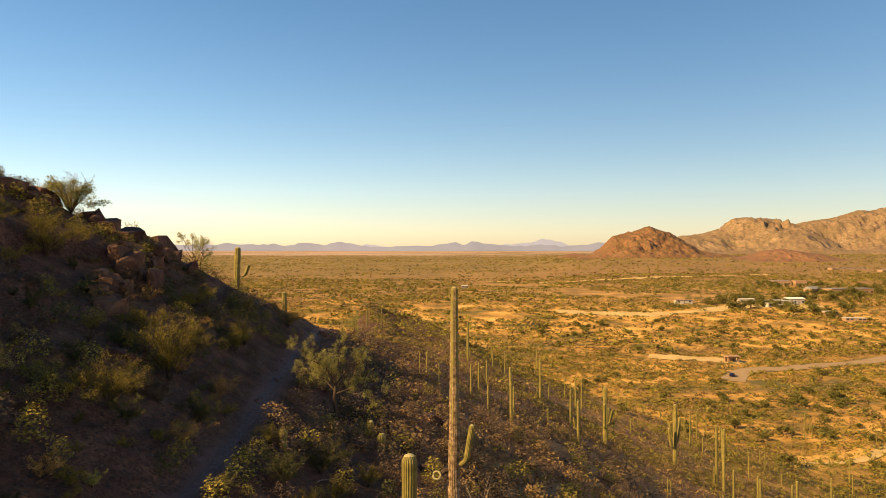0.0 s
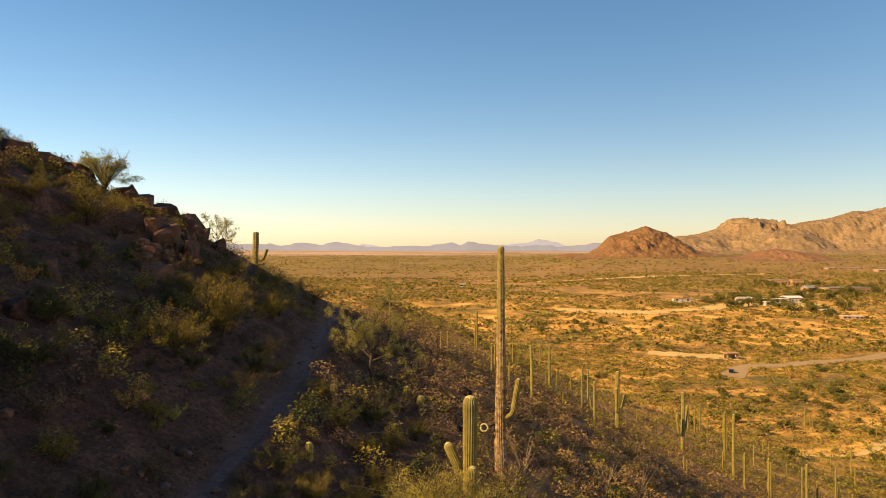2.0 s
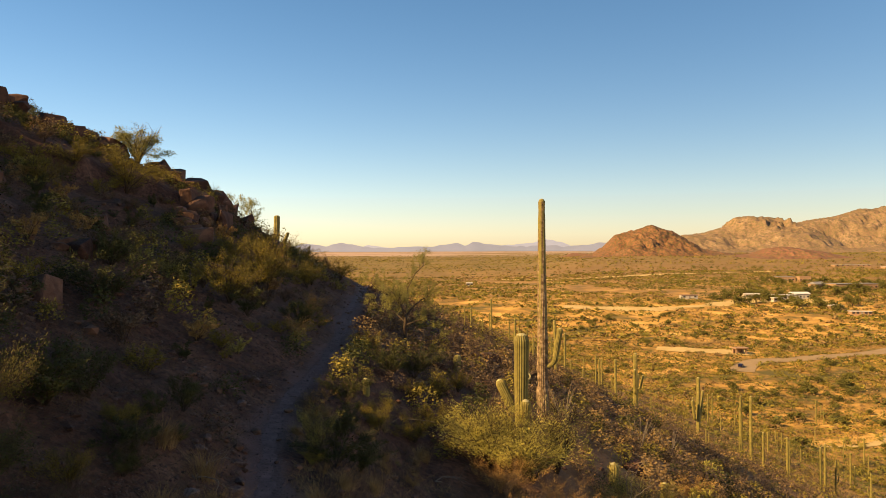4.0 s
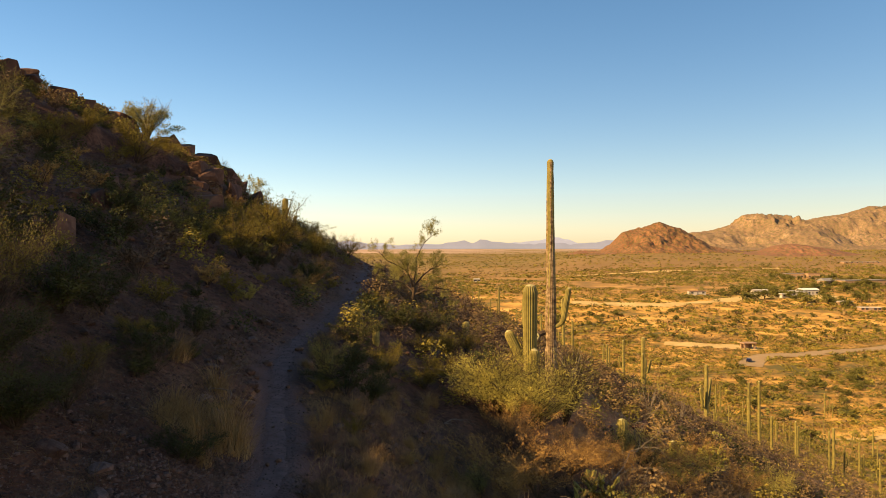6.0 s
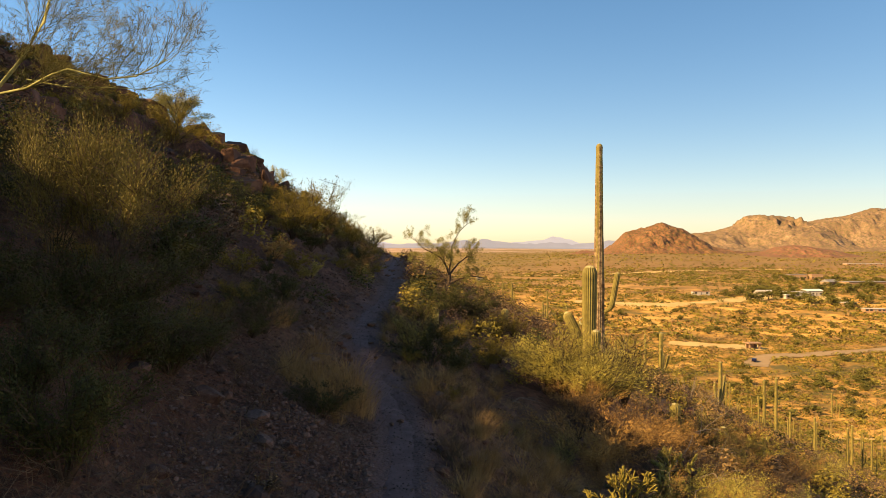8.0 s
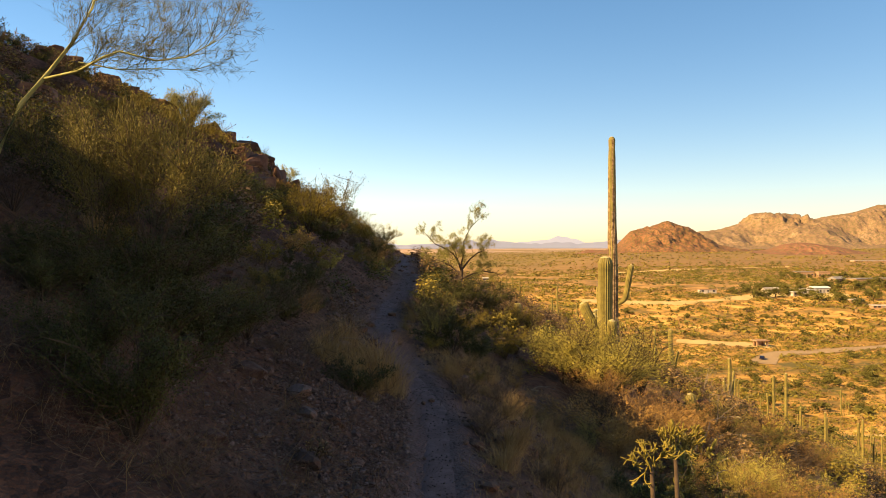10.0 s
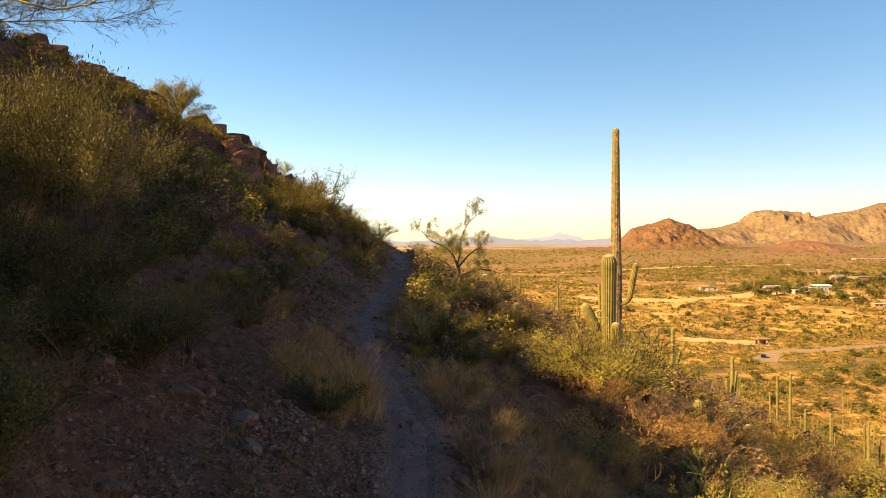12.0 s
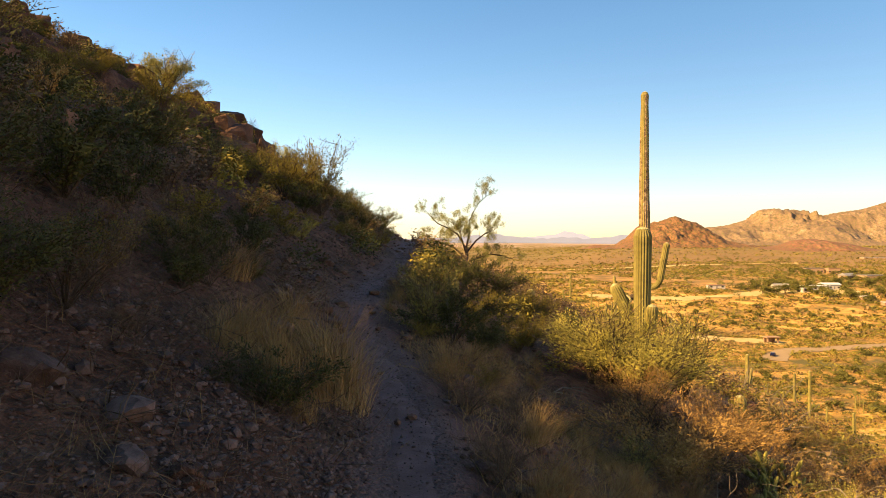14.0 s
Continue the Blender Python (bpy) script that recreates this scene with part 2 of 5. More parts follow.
def shrub_meshes(name, seed, height, spread, stems, twigs, leaf_n, leaf_size, leaf_mat, stem_mat=None, upright=0.6, slim=0.45, thick=0.012, bare=0.25, jitter=0.6):
    """Stems that fan out from the root, twigs on them and leaves on the twigs."""
    rng = np.random.default_rng(seed)
    lines, tips, ways = [], [], []
    for i in range(stems):
        az = rng.uniform(0, 2 * np.pi)
        lean = np.clip(rng.normal(1 - upright, 0.25), 0.02, 1.1)
        ln = height * rng.uniform(0.65, 1.05)
        s = np.linspace(0, 1, 5)
        out = spread * lean * s**1.2 * rng.uniform(0.7, 1.2)
        pts = np.stack([np.cos(az) * out, np.sin(az) * out, ln * s * (1 - 0.35 * lean * s)], 1) + rng.normal(0, 0.03 * height, (5, 3)) * s[:, None]
        lines.append((pts, thick * height * (1.1 - s)))
        for j in range(twigs):
            q = rng.uniform(bare, 1.0)
            p = np.array([np.interp(q, s, pts[:, k]) for k in range(3)])
            d = np.array([np.cos(az), np.sin(az), 1.0]) * 0.5 + rng.normal(0, 0.55, 3)
            d[2] = abs(d[2]) * 0.8 + 0.15
            d /= np.linalg.norm(d)
            t = height * rng.uniform(0.12, 0.32)
            tw = np.stack([p, p + d * t * 0.5 + rng.normal(0, 0.02 * height, 3), p + d * t])
            lines.append((tw, thick * height * 0.4 * np.array([1, 0.7, 0.3])))
            tips.append(tw)
            ways.append(d)
    v, f = tubes(lines)
    stem = mesh_from(name + "_stems", v, f, stem_mat or M_STEM)
    tips, ways = np.array(tips), np.array(ways)
    pick = rng.integers(0, len(tips), leaf_n)
    q = rng.uniform(0, 1, leaf_n)[:, None]
    c = tips[pick, 0] * (1 - q) + tips[pick, 2] * q + rng.normal(0, 0.035 * height, (leaf_n, 3))
    c[:, 2] = np.maximum(c[:, 2], 0.03)
    out = c - [0, 0, 0.3 * height]
    out = out / (np.linalg.norm(out, axis=1, keepdims=True) + 1e-6) 
    v, f = leaves(c, ways[pick], leaf_size, rng, slim, jitter, out, leaf_n > 7500)
    return stem, mesh_from(name + "_foliage", v, f, leaf_mat)


def grass_mesh(seed, height, spread, blades):
    rng = np.random.default_rng(seed)
    az, r = rng.uniform(0, 2 * np.pi, blades), rng.uniform(0, 0.5, blades) * spread
    root = np.stack([np.cos(az) * r, np.sin(az) * r, np.zeros(blades) - 0.02], 1)
    lean = rng.normal(0, 0.42, (blades, 2)) + np.stack([np.cos(az), np.sin(az)], 1) * 0.35 + [0.25, 0.0]
    h = height * rng.uniform(0.25, 1.0, blades)
    mid = root + np.stack([lean[:, 0] * h * 0.3, lean[:, 1] * h * 0.3, h * 0.6], 1)
    tip = root + np.stack([lean[:, 0] * h * 0.9, lean[:, 1] * h * 0.9, h], 1)
    side = np.stack([np.sin(az), -np.cos(az), 0 * az], 1) * 0.0032
    v = np.stack([root - side, root + side, mid + side * 0.8, mid - side * 0.8, tip], 1).reshape(-1, 3)
    b = np.arange(blades)[:, None] * 5
    return mesh_from("grass_blades", v.tolist(), (b + [[0, 1, 2, 3]]).tolist() + (b + [[3, 2, 4]]).tolist(), M_GRASS)


def plant(name, meshes, label, category, x=0, y=0, group="", part_names=("branchwork", "foliage")):
    """A plant from its meshes, rooted at the ground."""
    root = new(name)
    root.empty_display_size = 0.2
    tagged(root, label, category, group)
    for n, me in zip(part_names, meshes):
        part(n, me, root)
    return root


def rooted(x, y, size=1.0, turn=0.0, sink=0.04):
    return pose(x, y, float(ground(x, y)) - sink, 0, 0, turn) @ Matrix.Scale(size, 4)


def put(ob, x, y, size=1.0, turn=0.0, sink=0.04):
    """A copy of a plant or rock at a place on the ground."""
    c = copy_thing(ob, pose(x, y, float(ground(x, y)) - sink, 0, 0, turn))
    c.scale = (size, size, size * random.uniform(0.9, 1.1))
    return c


# ---- ground ----
def grown(a, b, inner, rate, lo, hi):
    """Steps of inner between a and b that grow by rate towards lo and hi."""
    v = list(np.arange(a, b + 1e-6, inner))
    s, w = inner, v[-1]
    while w < hi:
        s *= rate
        w += s
        v.append(w)
    s, w, low = inner, v[0], []
    while w > lo:
        s *= rate
        w -= s
        low.append(w)
    return np.array(low[::-1] + v)


def ground_material():
    # hillside soil, its colours darkened to deepen the shade on the slope
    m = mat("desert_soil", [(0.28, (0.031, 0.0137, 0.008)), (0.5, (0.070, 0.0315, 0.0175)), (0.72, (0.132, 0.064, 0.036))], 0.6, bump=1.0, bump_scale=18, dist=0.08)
    nt = m.node_tree
    n, link = nt.nodes, nt.links.new
    bsdf = n["Principled BSDF"]
    hill = bsdf.inputs["Base Color"].links[0].from_socket
    co = n["Texture Coordinate"].outputs["Object"]
    # gravel on the hillside
    vo = n.new("ShaderNodeTexVoronoi")
    vo.inputs["Scale"].default_value = 9
    link(co, vo.inputs["Vector"])
    grain = n.new("ShaderNodeMixRGB")
    grain.blend_type = "OVERLAY"
    grain.inputs[0].default_value = 0.55
    link(hill, grain.inputs[1])
    bw = n.new("ShaderNodeRGBToBW")
    link(vo.outputs["Color"], bw.inputs[0])
    link(bw.outputs[0], grain.inputs[2])
    # trodden grey earth along the trail
    worn = n.new("ShaderNodeAttribute")
    worn.attribute_name = "worn"
    tread = n.new("ShaderNodeMixRGB")
    link(worn.outputs["Fac"], tread.inputs[0])
    link(grain.outputs[0], tread.inputs[1])
    tread.inputs[2].default_value = (0.114, 0.060, 0.047, 1)
    grain = tread
    # sandy valley soil with olive low growth
    nz = n.new("ShaderNodeTexNoise")
    nz.inputs["Scale"].default_value, nz.inputs["Detail"].default_value, nz.inputs["Roughness"].default_value = 0.035, 8, 0.7
    link(co, nz.inputs["Vector"])
    sand = n.new("ShaderNodeValToRGB")
    e = sand.color_ramp.elements
    e.new(0.5), e.new(0.6)
    for k, (p, c) in zip(e, [(0.39, (0.10, 0.078, 0.018)), (0.48, (0.28, 0.15, 0.03)), (0.57, (0.48, 0.258, 0.056)), (0.70, (0.65, 0.405, 0.112))]):
        k.position, k.color = p, (*c, 1)
    link(nz.outputs["Fac"], sand.inputs["Fac"])
    geo = n.new("ShaderNodeNewGeometry")
    sep = n.new("ShaderNodeSeparateXYZ")
    link(geo.outputs["Position"], sep.inputs[0])
    mr = n.new("ShaderNodeMapRange")
    mr.inputs["From Min"].default_value, mr.inputs["From Max"].default_value = -20, -34
    link(sep.outputs["Z"], mr.inputs["Value"])
    # paler soil on the lower slope: its grazing sunlight is put into the colour
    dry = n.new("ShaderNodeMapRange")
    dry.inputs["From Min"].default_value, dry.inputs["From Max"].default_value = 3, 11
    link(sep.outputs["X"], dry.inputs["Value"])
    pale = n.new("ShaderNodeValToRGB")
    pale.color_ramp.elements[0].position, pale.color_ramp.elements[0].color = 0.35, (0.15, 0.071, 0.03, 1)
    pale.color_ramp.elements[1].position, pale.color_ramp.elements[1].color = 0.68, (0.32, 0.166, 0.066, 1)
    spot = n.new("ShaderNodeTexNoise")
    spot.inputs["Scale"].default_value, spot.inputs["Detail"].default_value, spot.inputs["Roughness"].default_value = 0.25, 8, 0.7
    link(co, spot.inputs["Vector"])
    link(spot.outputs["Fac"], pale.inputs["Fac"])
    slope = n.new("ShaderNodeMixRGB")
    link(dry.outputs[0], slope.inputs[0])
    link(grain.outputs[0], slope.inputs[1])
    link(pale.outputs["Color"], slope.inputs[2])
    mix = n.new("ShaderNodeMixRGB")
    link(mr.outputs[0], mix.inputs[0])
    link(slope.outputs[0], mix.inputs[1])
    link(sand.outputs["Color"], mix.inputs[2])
    # the far plain is grown over, with a pale dry strip beyond it
    fy = n.new("ShaderNodeMapRange")
    fy.inputs["From Min"].default_value, fy.inputs["From Max"].default_value = 500, 1500
    link(sep.outputs["Y"], fy.inputs["Value"])
    olive = n.new("ShaderNodeValToRGB")
    e = olive.color_ramp.elements
    e[0].position, e[0].color = 0.35, (0.115, 0.08, 0.017, 1)
    e[1].position, e[1].color = 0.7, (0.25, 0.152, 0.037, 1)
    wide = n.new("ShaderNodeTexNoise")
    wide.inputs["Scale"].default_value, wide.inputs["Detail"].default_value, wide.inputs["Roughness"].default_value = 0.012, 9, 0.75
    link(co, wide.inputs["Vector"])
    link(wide.outputs["Fac"], olive.inputs["Fac"])
    mix2 = n.new("ShaderNodeMixRGB")
    link(fy.outputs[0], mix2.inputs[0])
    link(mix.outputs[0], mix2.inputs[1])
    link(olive.outputs["Color"], mix2.inputs[2])
    py = n.new("ShaderNodeMapRange")
    py.inputs["From Min"].default_value, py.inputs["From Max"].default_value = 2500, 3000
    link(sep.outputs["Y"], py.inputs["Value"])
    mix3 = n.new("ShaderNodeMixRGB")
    # pale bare strips lie between the growth out there
    band = n.new("ShaderNodeMapping")
    band.inputs["Scale"].default_value = (0.0011, 0.009, 0.0)
    link(co, band.inputs["Vector"])
    strips = n.new("ShaderNodeTexNoise")
    strips.inputs["Scale"].default_value, strips.inputs["Detail"].default_value = 1.0, 4
    link(band.outputs[0], strips.inputs["Vector"])
    bare = n.new("ShaderNodeMapRange")
    bare.inputs["From Min"].default_value, bare.inputs["From Max"].default_value = 0.42, 0.54
    link(strips.outputs["Fac"], bare.inputs["Value"])
    pale_fac = n.new("ShaderNodeMath")
    pale_fac.operation = "MULTIPLY"
    link(py.outputs[0], pale_fac.inputs[0])
    link(bare.outputs[0], pale_fac.inputs[1])
    link(pale_fac.outputs[0], mix3.inputs[0])
    link(mix2.outputs[0], mix3.inputs[1])
    mix3.inputs[2].default_value = (0.40, 0.27, 0.19, 1)
    link(mix3.outputs[0], bsdf.inputs["Base Color"])
    return m


gx = grown(-7, 8, 0.17, 1.055, -2600, 3600)
gy = grown(4, 26, 0.19, 1.05, -160, 4900)
X, Y = np.meshgrid(gx, gy)
Z = ground(X, Y)
Z = Z - 0.05 * (1 - step(0.06, 0.26, np.abs(X - trail_x(Y)))) * (Y < 72)
nx, ny = len(gx), len(gy)
idx = np.arange(nx * ny).reshape(ny, nx)
quads = np.stack([idx[:-1, :-1], idx[:-1, 1:], idx[1:, 1:], idx[1:, :-1]], -1).reshape(-1, 4)
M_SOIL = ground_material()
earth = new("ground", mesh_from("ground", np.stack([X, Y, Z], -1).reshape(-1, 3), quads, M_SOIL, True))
U = np.abs(X - trail_x(Y)) + 0.35 * value_noise(X, Y, 0.5, 91) + 0.5 * value_noise(X, Y, 1.7, 92)
worn = earth.data.attributes.new("worn", "FLOAT", "POINT")
worn.data.foreach_set("value", ((1 - step(0.3, 0.75, U)) * (Y < 72)).astype(np.float32).ravel())
tagged(earth, "stony red-brown desert hillside falling to a sandy valley plain", "ground", kind="structure")

# the trail: a narrow trodden strip that winds along the slope
ty = np.arange(-20, 71, 0.12)
tu = np.linspace(-1, 1, 11)
half = 0.42 + 0.14 * value_noise(ty, ty * 0, 1.7, 21)
slip = 0.10 * value_noise(ty, ty * 0 + 9, 2.3, 22)
TX = trail_x(ty)[:, None] + slip[:, None] + half[:, None] * tu[None]
TY = ty[:, None] + 0 * tu[None]
TZ = ground(TX, TY, False) - 0.015 + 0.02 * tu[None] ** 2 - 0.16 * np.abs(tu)[None] ** 4 + 0.035 * value_noise(TX, TY, 0.6, 23) + 0.025 * value_noise(TX, TY, 0.22, 24)
ti = np.arange(TX.size).reshape(TX.shape)
tq = np.stack([ti[:-1, :-1], ti[:-1, 1:], ti[1:, 1:], ti[1:, :-1]], -1).reshape(-1, 4)
trail = new("trail", mesh_from("trail", np.stack([TX, TY, TZ], -1).reshape(-1, 3), tq, M_TRAIL, True))
tagged(trail, "narrow grey trodden footpath winding along the hillside", "trail", kind="structure")

# ---- mountains ----


def mountain_material(name, ramp, growth, scale):
    m = mat(name, ramp, scale, bump=0.3, bump_scale=scale * 3.5, dist=5, detail=10)
    nt = m.node_tree
    n, link = nt.nodes, nt.links.new
    bsdf = n["Principled BSDF"]
    rock_colour = bsdf.inputs["Base Color"].links[0].from_socket
    fine = n.new("ShaderNodeTexNoise")
    fine.inputs["Scale"].default_value, fine.inputs["Detail"].default_value, fine.inputs["Roughness"].default_value = scale * 11, 6, 0.75
    link(n["Texture Coordinate"].outputs["Object"], fine.inputs["Vector"])
    cut = n.new("ShaderNodeMapRange")
    cut.inputs["From Min"].default_value, cut.inputs["From Max"].default_value = 0.46, 0.55
    link(fine.outputs["Fac"], cut.inputs["Value"])
    mix = n.new("ShaderNodeMixRGB")
    link(cut.outputs[0], mix.inputs[0])
    link(rock_colour, mix.inputs[1])
    mix.inputs[2].default_value = (*growth, 1)
    link(mix.outputs[0], bsdf.inputs["Base Color"])
    return m


M_REDHILL = mountain_material("red_hill_rock", [(0.3, (0.125, 0.056, 0.026)), (0.5, (0.18, 0.08, 0.036)), (0.7, (0.235, 0.112, 0.05))], (0.085, 0.058, 0.021), 0.022)
M_MOUND = mountain_material("dark_red_rock", [(0.3, (0.13, 0.056, 0.032)), (0.5, (0.185, 0.078, 0.044)), (0.7, (0.23, 0.105, 0.06))], (0.12, 0.078, 0.032), 0.02)
# mesa rock muted and lightened: distance haze is put into its colour
M_MOUNT = mountain_material("mountain_rock", [(0.3, (0.15, 0.088, 0.05)), (0.5, (0.205, 0.124, 0.07)), (0.7, (0.29, 0.185, 0.107))], (0.12, 0.09, 0.042), 0.016)
# distance haze is mixed into both ranges' pale blue base colours
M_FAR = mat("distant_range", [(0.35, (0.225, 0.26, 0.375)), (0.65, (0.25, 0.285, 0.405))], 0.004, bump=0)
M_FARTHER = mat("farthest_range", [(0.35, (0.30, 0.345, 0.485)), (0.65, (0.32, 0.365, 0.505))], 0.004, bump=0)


def massif(name, material, x0, x1, y0, depth, crest, label, category, seed, nx=170, ny=70, rough=0.4, base=None, cap=None):
    """A mountain: height crest(x) along its ridge at y0 + depth / 2, falling to the plain in front and behind, cut by gullies."""
    xs, ys = np.linspace(x0, x1, nx), np.linspace(0, 1, ny)
    Xm, T = np.meshgrid(xs, ys)
    Ym = y0 + depth * T
    fall = 1 - np.abs(2 * T - 1) ** 1.15
    size = (x1 - x0) / 9
    warp = value_noise(Xm, Ym, size, seed) + 0.5 * value_noise(Xm, Ym, size / 2.7, seed + 1) + 0.25 * value_noise(Xm, Ym, size / 7, seed + 2) + 0.16 * value_noise(Xm, Ym, size / 18, seed + 3) + 0.1 * value_noise(Xm, Ym, size / 40, seed + 4)
    c = crest(Xm)
    z0 = valley(Xm, Ym) if base is None else base + 0 * Xm
    Zm = z0 - 3 + c * np.clip(fall * (1 + rough * 2.0 * warp * (1 - fall) * 2) + rough * 0.35 * warp * step(0, 0.3, fall), 0, 2)
    if cap:
        # a caprock with cliffs all round
        cx, half, high = cap
        edge = np.maximum(np.abs(Xm - cx) / half, np.abs(T - 0.5) / 0.13) + 0.45 * value_noise(Xm, Ym, 30, seed + 7) + 0.3 * value_noise(Xm, Ym, 11, seed + 8)
        Zm = Zm + (high + 7 * value_noise(Xm, Ym, 22, seed + 9) + 4 * value_noise(Xm, Ym, 9, seed + 5)) * (1 - step(0.9, 1.02, edge)) + 0.4 * high * (1 - step(1.0, 1.6, edge))
    i = np.arange(Xm.size).reshape(Xm.shape)
    q = np.stack([i[:-1, :-1], i[:-1, 1:], i[1:, 1:], i[1:, :-1]], -1).reshape(-1, 4)
    ob = new(name, mesh_from(name, np.stack([Xm, Ym, Zm], -1).reshape(-1, 3), q, material, True))
    return tagged(ob, label, category, kind="structure")


def peaks(*rows):
    xs, zs = [r[0] for r in rows], [r[1] for r in rows]
    return lambda x: np.interp(x, xs, zs)


massif("red_hill", M_REDHILL, 250, 640, 1400, 330, peaks((250, 0), (300, 8), (325, 21), (348, 44), (371, 50), (425, 64), (458, 52), (487, 38), (510, 18), (560, 8), (640, 0)),
       "rounded reddish-brown rocky hill on the plain", "hill", 31, 200, 90, 0.32)
massif("red_mound", M_MOUND, 490, 720, 1240, 200, peaks((490, 0), (530, 7), (565, 18), (590, 21), (615, 19), (650, 13), (685, 5), (720, 0)),
       "low dark red rocky mound before the mountains", "hill", 37, rough=0.3)
massif("mesa", M_MOUNT, 560, 1900, 2100, 800, peaks((560, 0), (700, 30), (773, 58), (828, 67), (893, 84), (948, 94), (1013, 96), (1077, 95), (1092, 92), (1141, 94), (1215, 102), (1270, 114), (1344, 142), (1381, 140), (1451, 156), (1700, 165), (1900, 120)),
       "sunlit tan rocky mountain with a cliff-edged mesa top", "mountain", 43, 340, 130, 0.42, cap=(1012, 74, 18))
massif("small_far_hill", M_MOUND, 280, 420, 1900, 120, peaks((280, 0), (330, 13), (360, 9), (420, 0)), "small dark rocky knoll on the far plain", "hill", 51, 40, 20)


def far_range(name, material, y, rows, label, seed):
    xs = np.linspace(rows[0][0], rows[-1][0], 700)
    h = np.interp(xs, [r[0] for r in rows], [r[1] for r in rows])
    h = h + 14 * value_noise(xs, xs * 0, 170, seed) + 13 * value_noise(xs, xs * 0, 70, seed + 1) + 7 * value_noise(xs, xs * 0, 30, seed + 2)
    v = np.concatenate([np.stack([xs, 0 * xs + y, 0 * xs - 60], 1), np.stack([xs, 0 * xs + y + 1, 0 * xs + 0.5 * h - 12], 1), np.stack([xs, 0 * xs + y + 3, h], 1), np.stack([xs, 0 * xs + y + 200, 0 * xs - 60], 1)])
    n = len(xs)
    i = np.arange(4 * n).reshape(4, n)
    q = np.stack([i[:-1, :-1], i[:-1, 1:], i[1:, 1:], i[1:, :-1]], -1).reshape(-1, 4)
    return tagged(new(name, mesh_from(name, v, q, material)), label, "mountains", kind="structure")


def far_x(px):
    return 7.4 + (px - 784) / 1358 * 4500


def far_z(py):
    return 11 + (441 - py) / 1358 * 4500


far_range("backdrop_far_range", M_FAR, 4480, [(far_x(a), far_z(b)) for a, b in ((-400, 440), (100, 436), (300, 434), (430, 432), (500, 434), (540, 431), (575, 433), (605, 429), (640, 434), (720, 436), (790, 432), (805, 428), (818, 431), (832, 424), (850, 430), (880, 431), (910, 434), (1000, 433), (1060, 430), (1100, 428), (1300, 425), (1700, 425))], "mountain range on the horizon, its haze painted as blue-grey", 61)
far_range("backdrop_farthest_range", M_FARTHER, 4700, [(far_x(a), far_z(b)) for a, b in ((-400, 445), (560, 444), (610, 437), (642, 428), (670, 436), (760, 440), (880, 434), (920, 430), (950, 426), (966, 422), (985, 427), (1020, 433), (1080, 432), (1300, 440))], "mountain range far behind the plain, palest from painted haze", 67)

# ---- cacti ----
M_SAG = mat("cactus_skin", [(0.3, (0.095, 0.076, 0.018)), (0.55, (0.165, 0.13, 0.032)), (0.8, (0.26, 0.20, 0.056))], 3, rough=0.6, bump=0.5, bump_scale=60, random_mix=0.12)
M_CORK = mat("corky_bark", [(0.36, (0.07, 0.042, 0.02)), (0.5, (0.155, 0.1, 0.05)), (0.66, (0.30, 0.21, 0.12))], 6, bump=1.0, bump_scale=12, dist=0.04)
M_CROWN = mat("woolly_crown", [(0.3, (0.22, 0.19, 0.08)), (0.7, (0.36, 0.31, 0.15))], 20, bump_scale=80)


def ribbed(path, radii, ribs=16, depth=0.10):
    """A ribbed column along a path with a rounded tip; verts and faces."""
    pts, rad = np.asarray(path, float), np.asarray(radii, float)
    n = 2 * ribs
    ang = np.arange(n) * 2 * np.pi / n
    mod = np.where(np.arange(n) % 2 == 0, 1.0, 1 - depth)
    d = np.gradient(pts, axis=0)
    d /= np.linalg.norm(d, axis=1, keepdims=True)
    a = np.cross(d, [[0.13, 0.99, 0.02]])
    a /= np.linalg.norm(a, axis=1, keepdims=True)
    b = np.cross(d, a)
    ring = pts[:, None] + (rad[:, None] * mod[None])[:, :, None] * (np.cos(ang)[None, :, None] * a[:, None] + np.sin(ang)[None, :, None] * b[:, None])
    v = ring.reshape(-1, 3).tolist()
    f = []
    for i in range(len(pts) - 1):
        for j in range(n):
            k = (j + 1) % n
            f.append((i * n + j, i * n + k, (i + 1) * n + k, (i + 1) * n + j))
    f.append(tuple((len(pts) - 1) * n + j for j in range(n)))
    return v, f


def column_profile(z0, z1, r0, r1, rounds=5, waist=0.0, steps=12):
    """Heights and radii of a column that swells a little and closes in a dome."""
    z = list(np.linspace(z0, z1 - r1, steps))
    r = [r0 + (r1 - r0) * (i / (steps - 1)) ** 0.7 - waist * math.sin(math.pi * i / (steps - 1)) for i in range(steps)]
    for i in range(1, rounds + 1):
        q = math.pi / 2 * i / rounds
        z.append(z1 - r1 + r1 * math.sin(q))
        r.append(max(r1 * math.cos(q), 0.01))
    return z, r


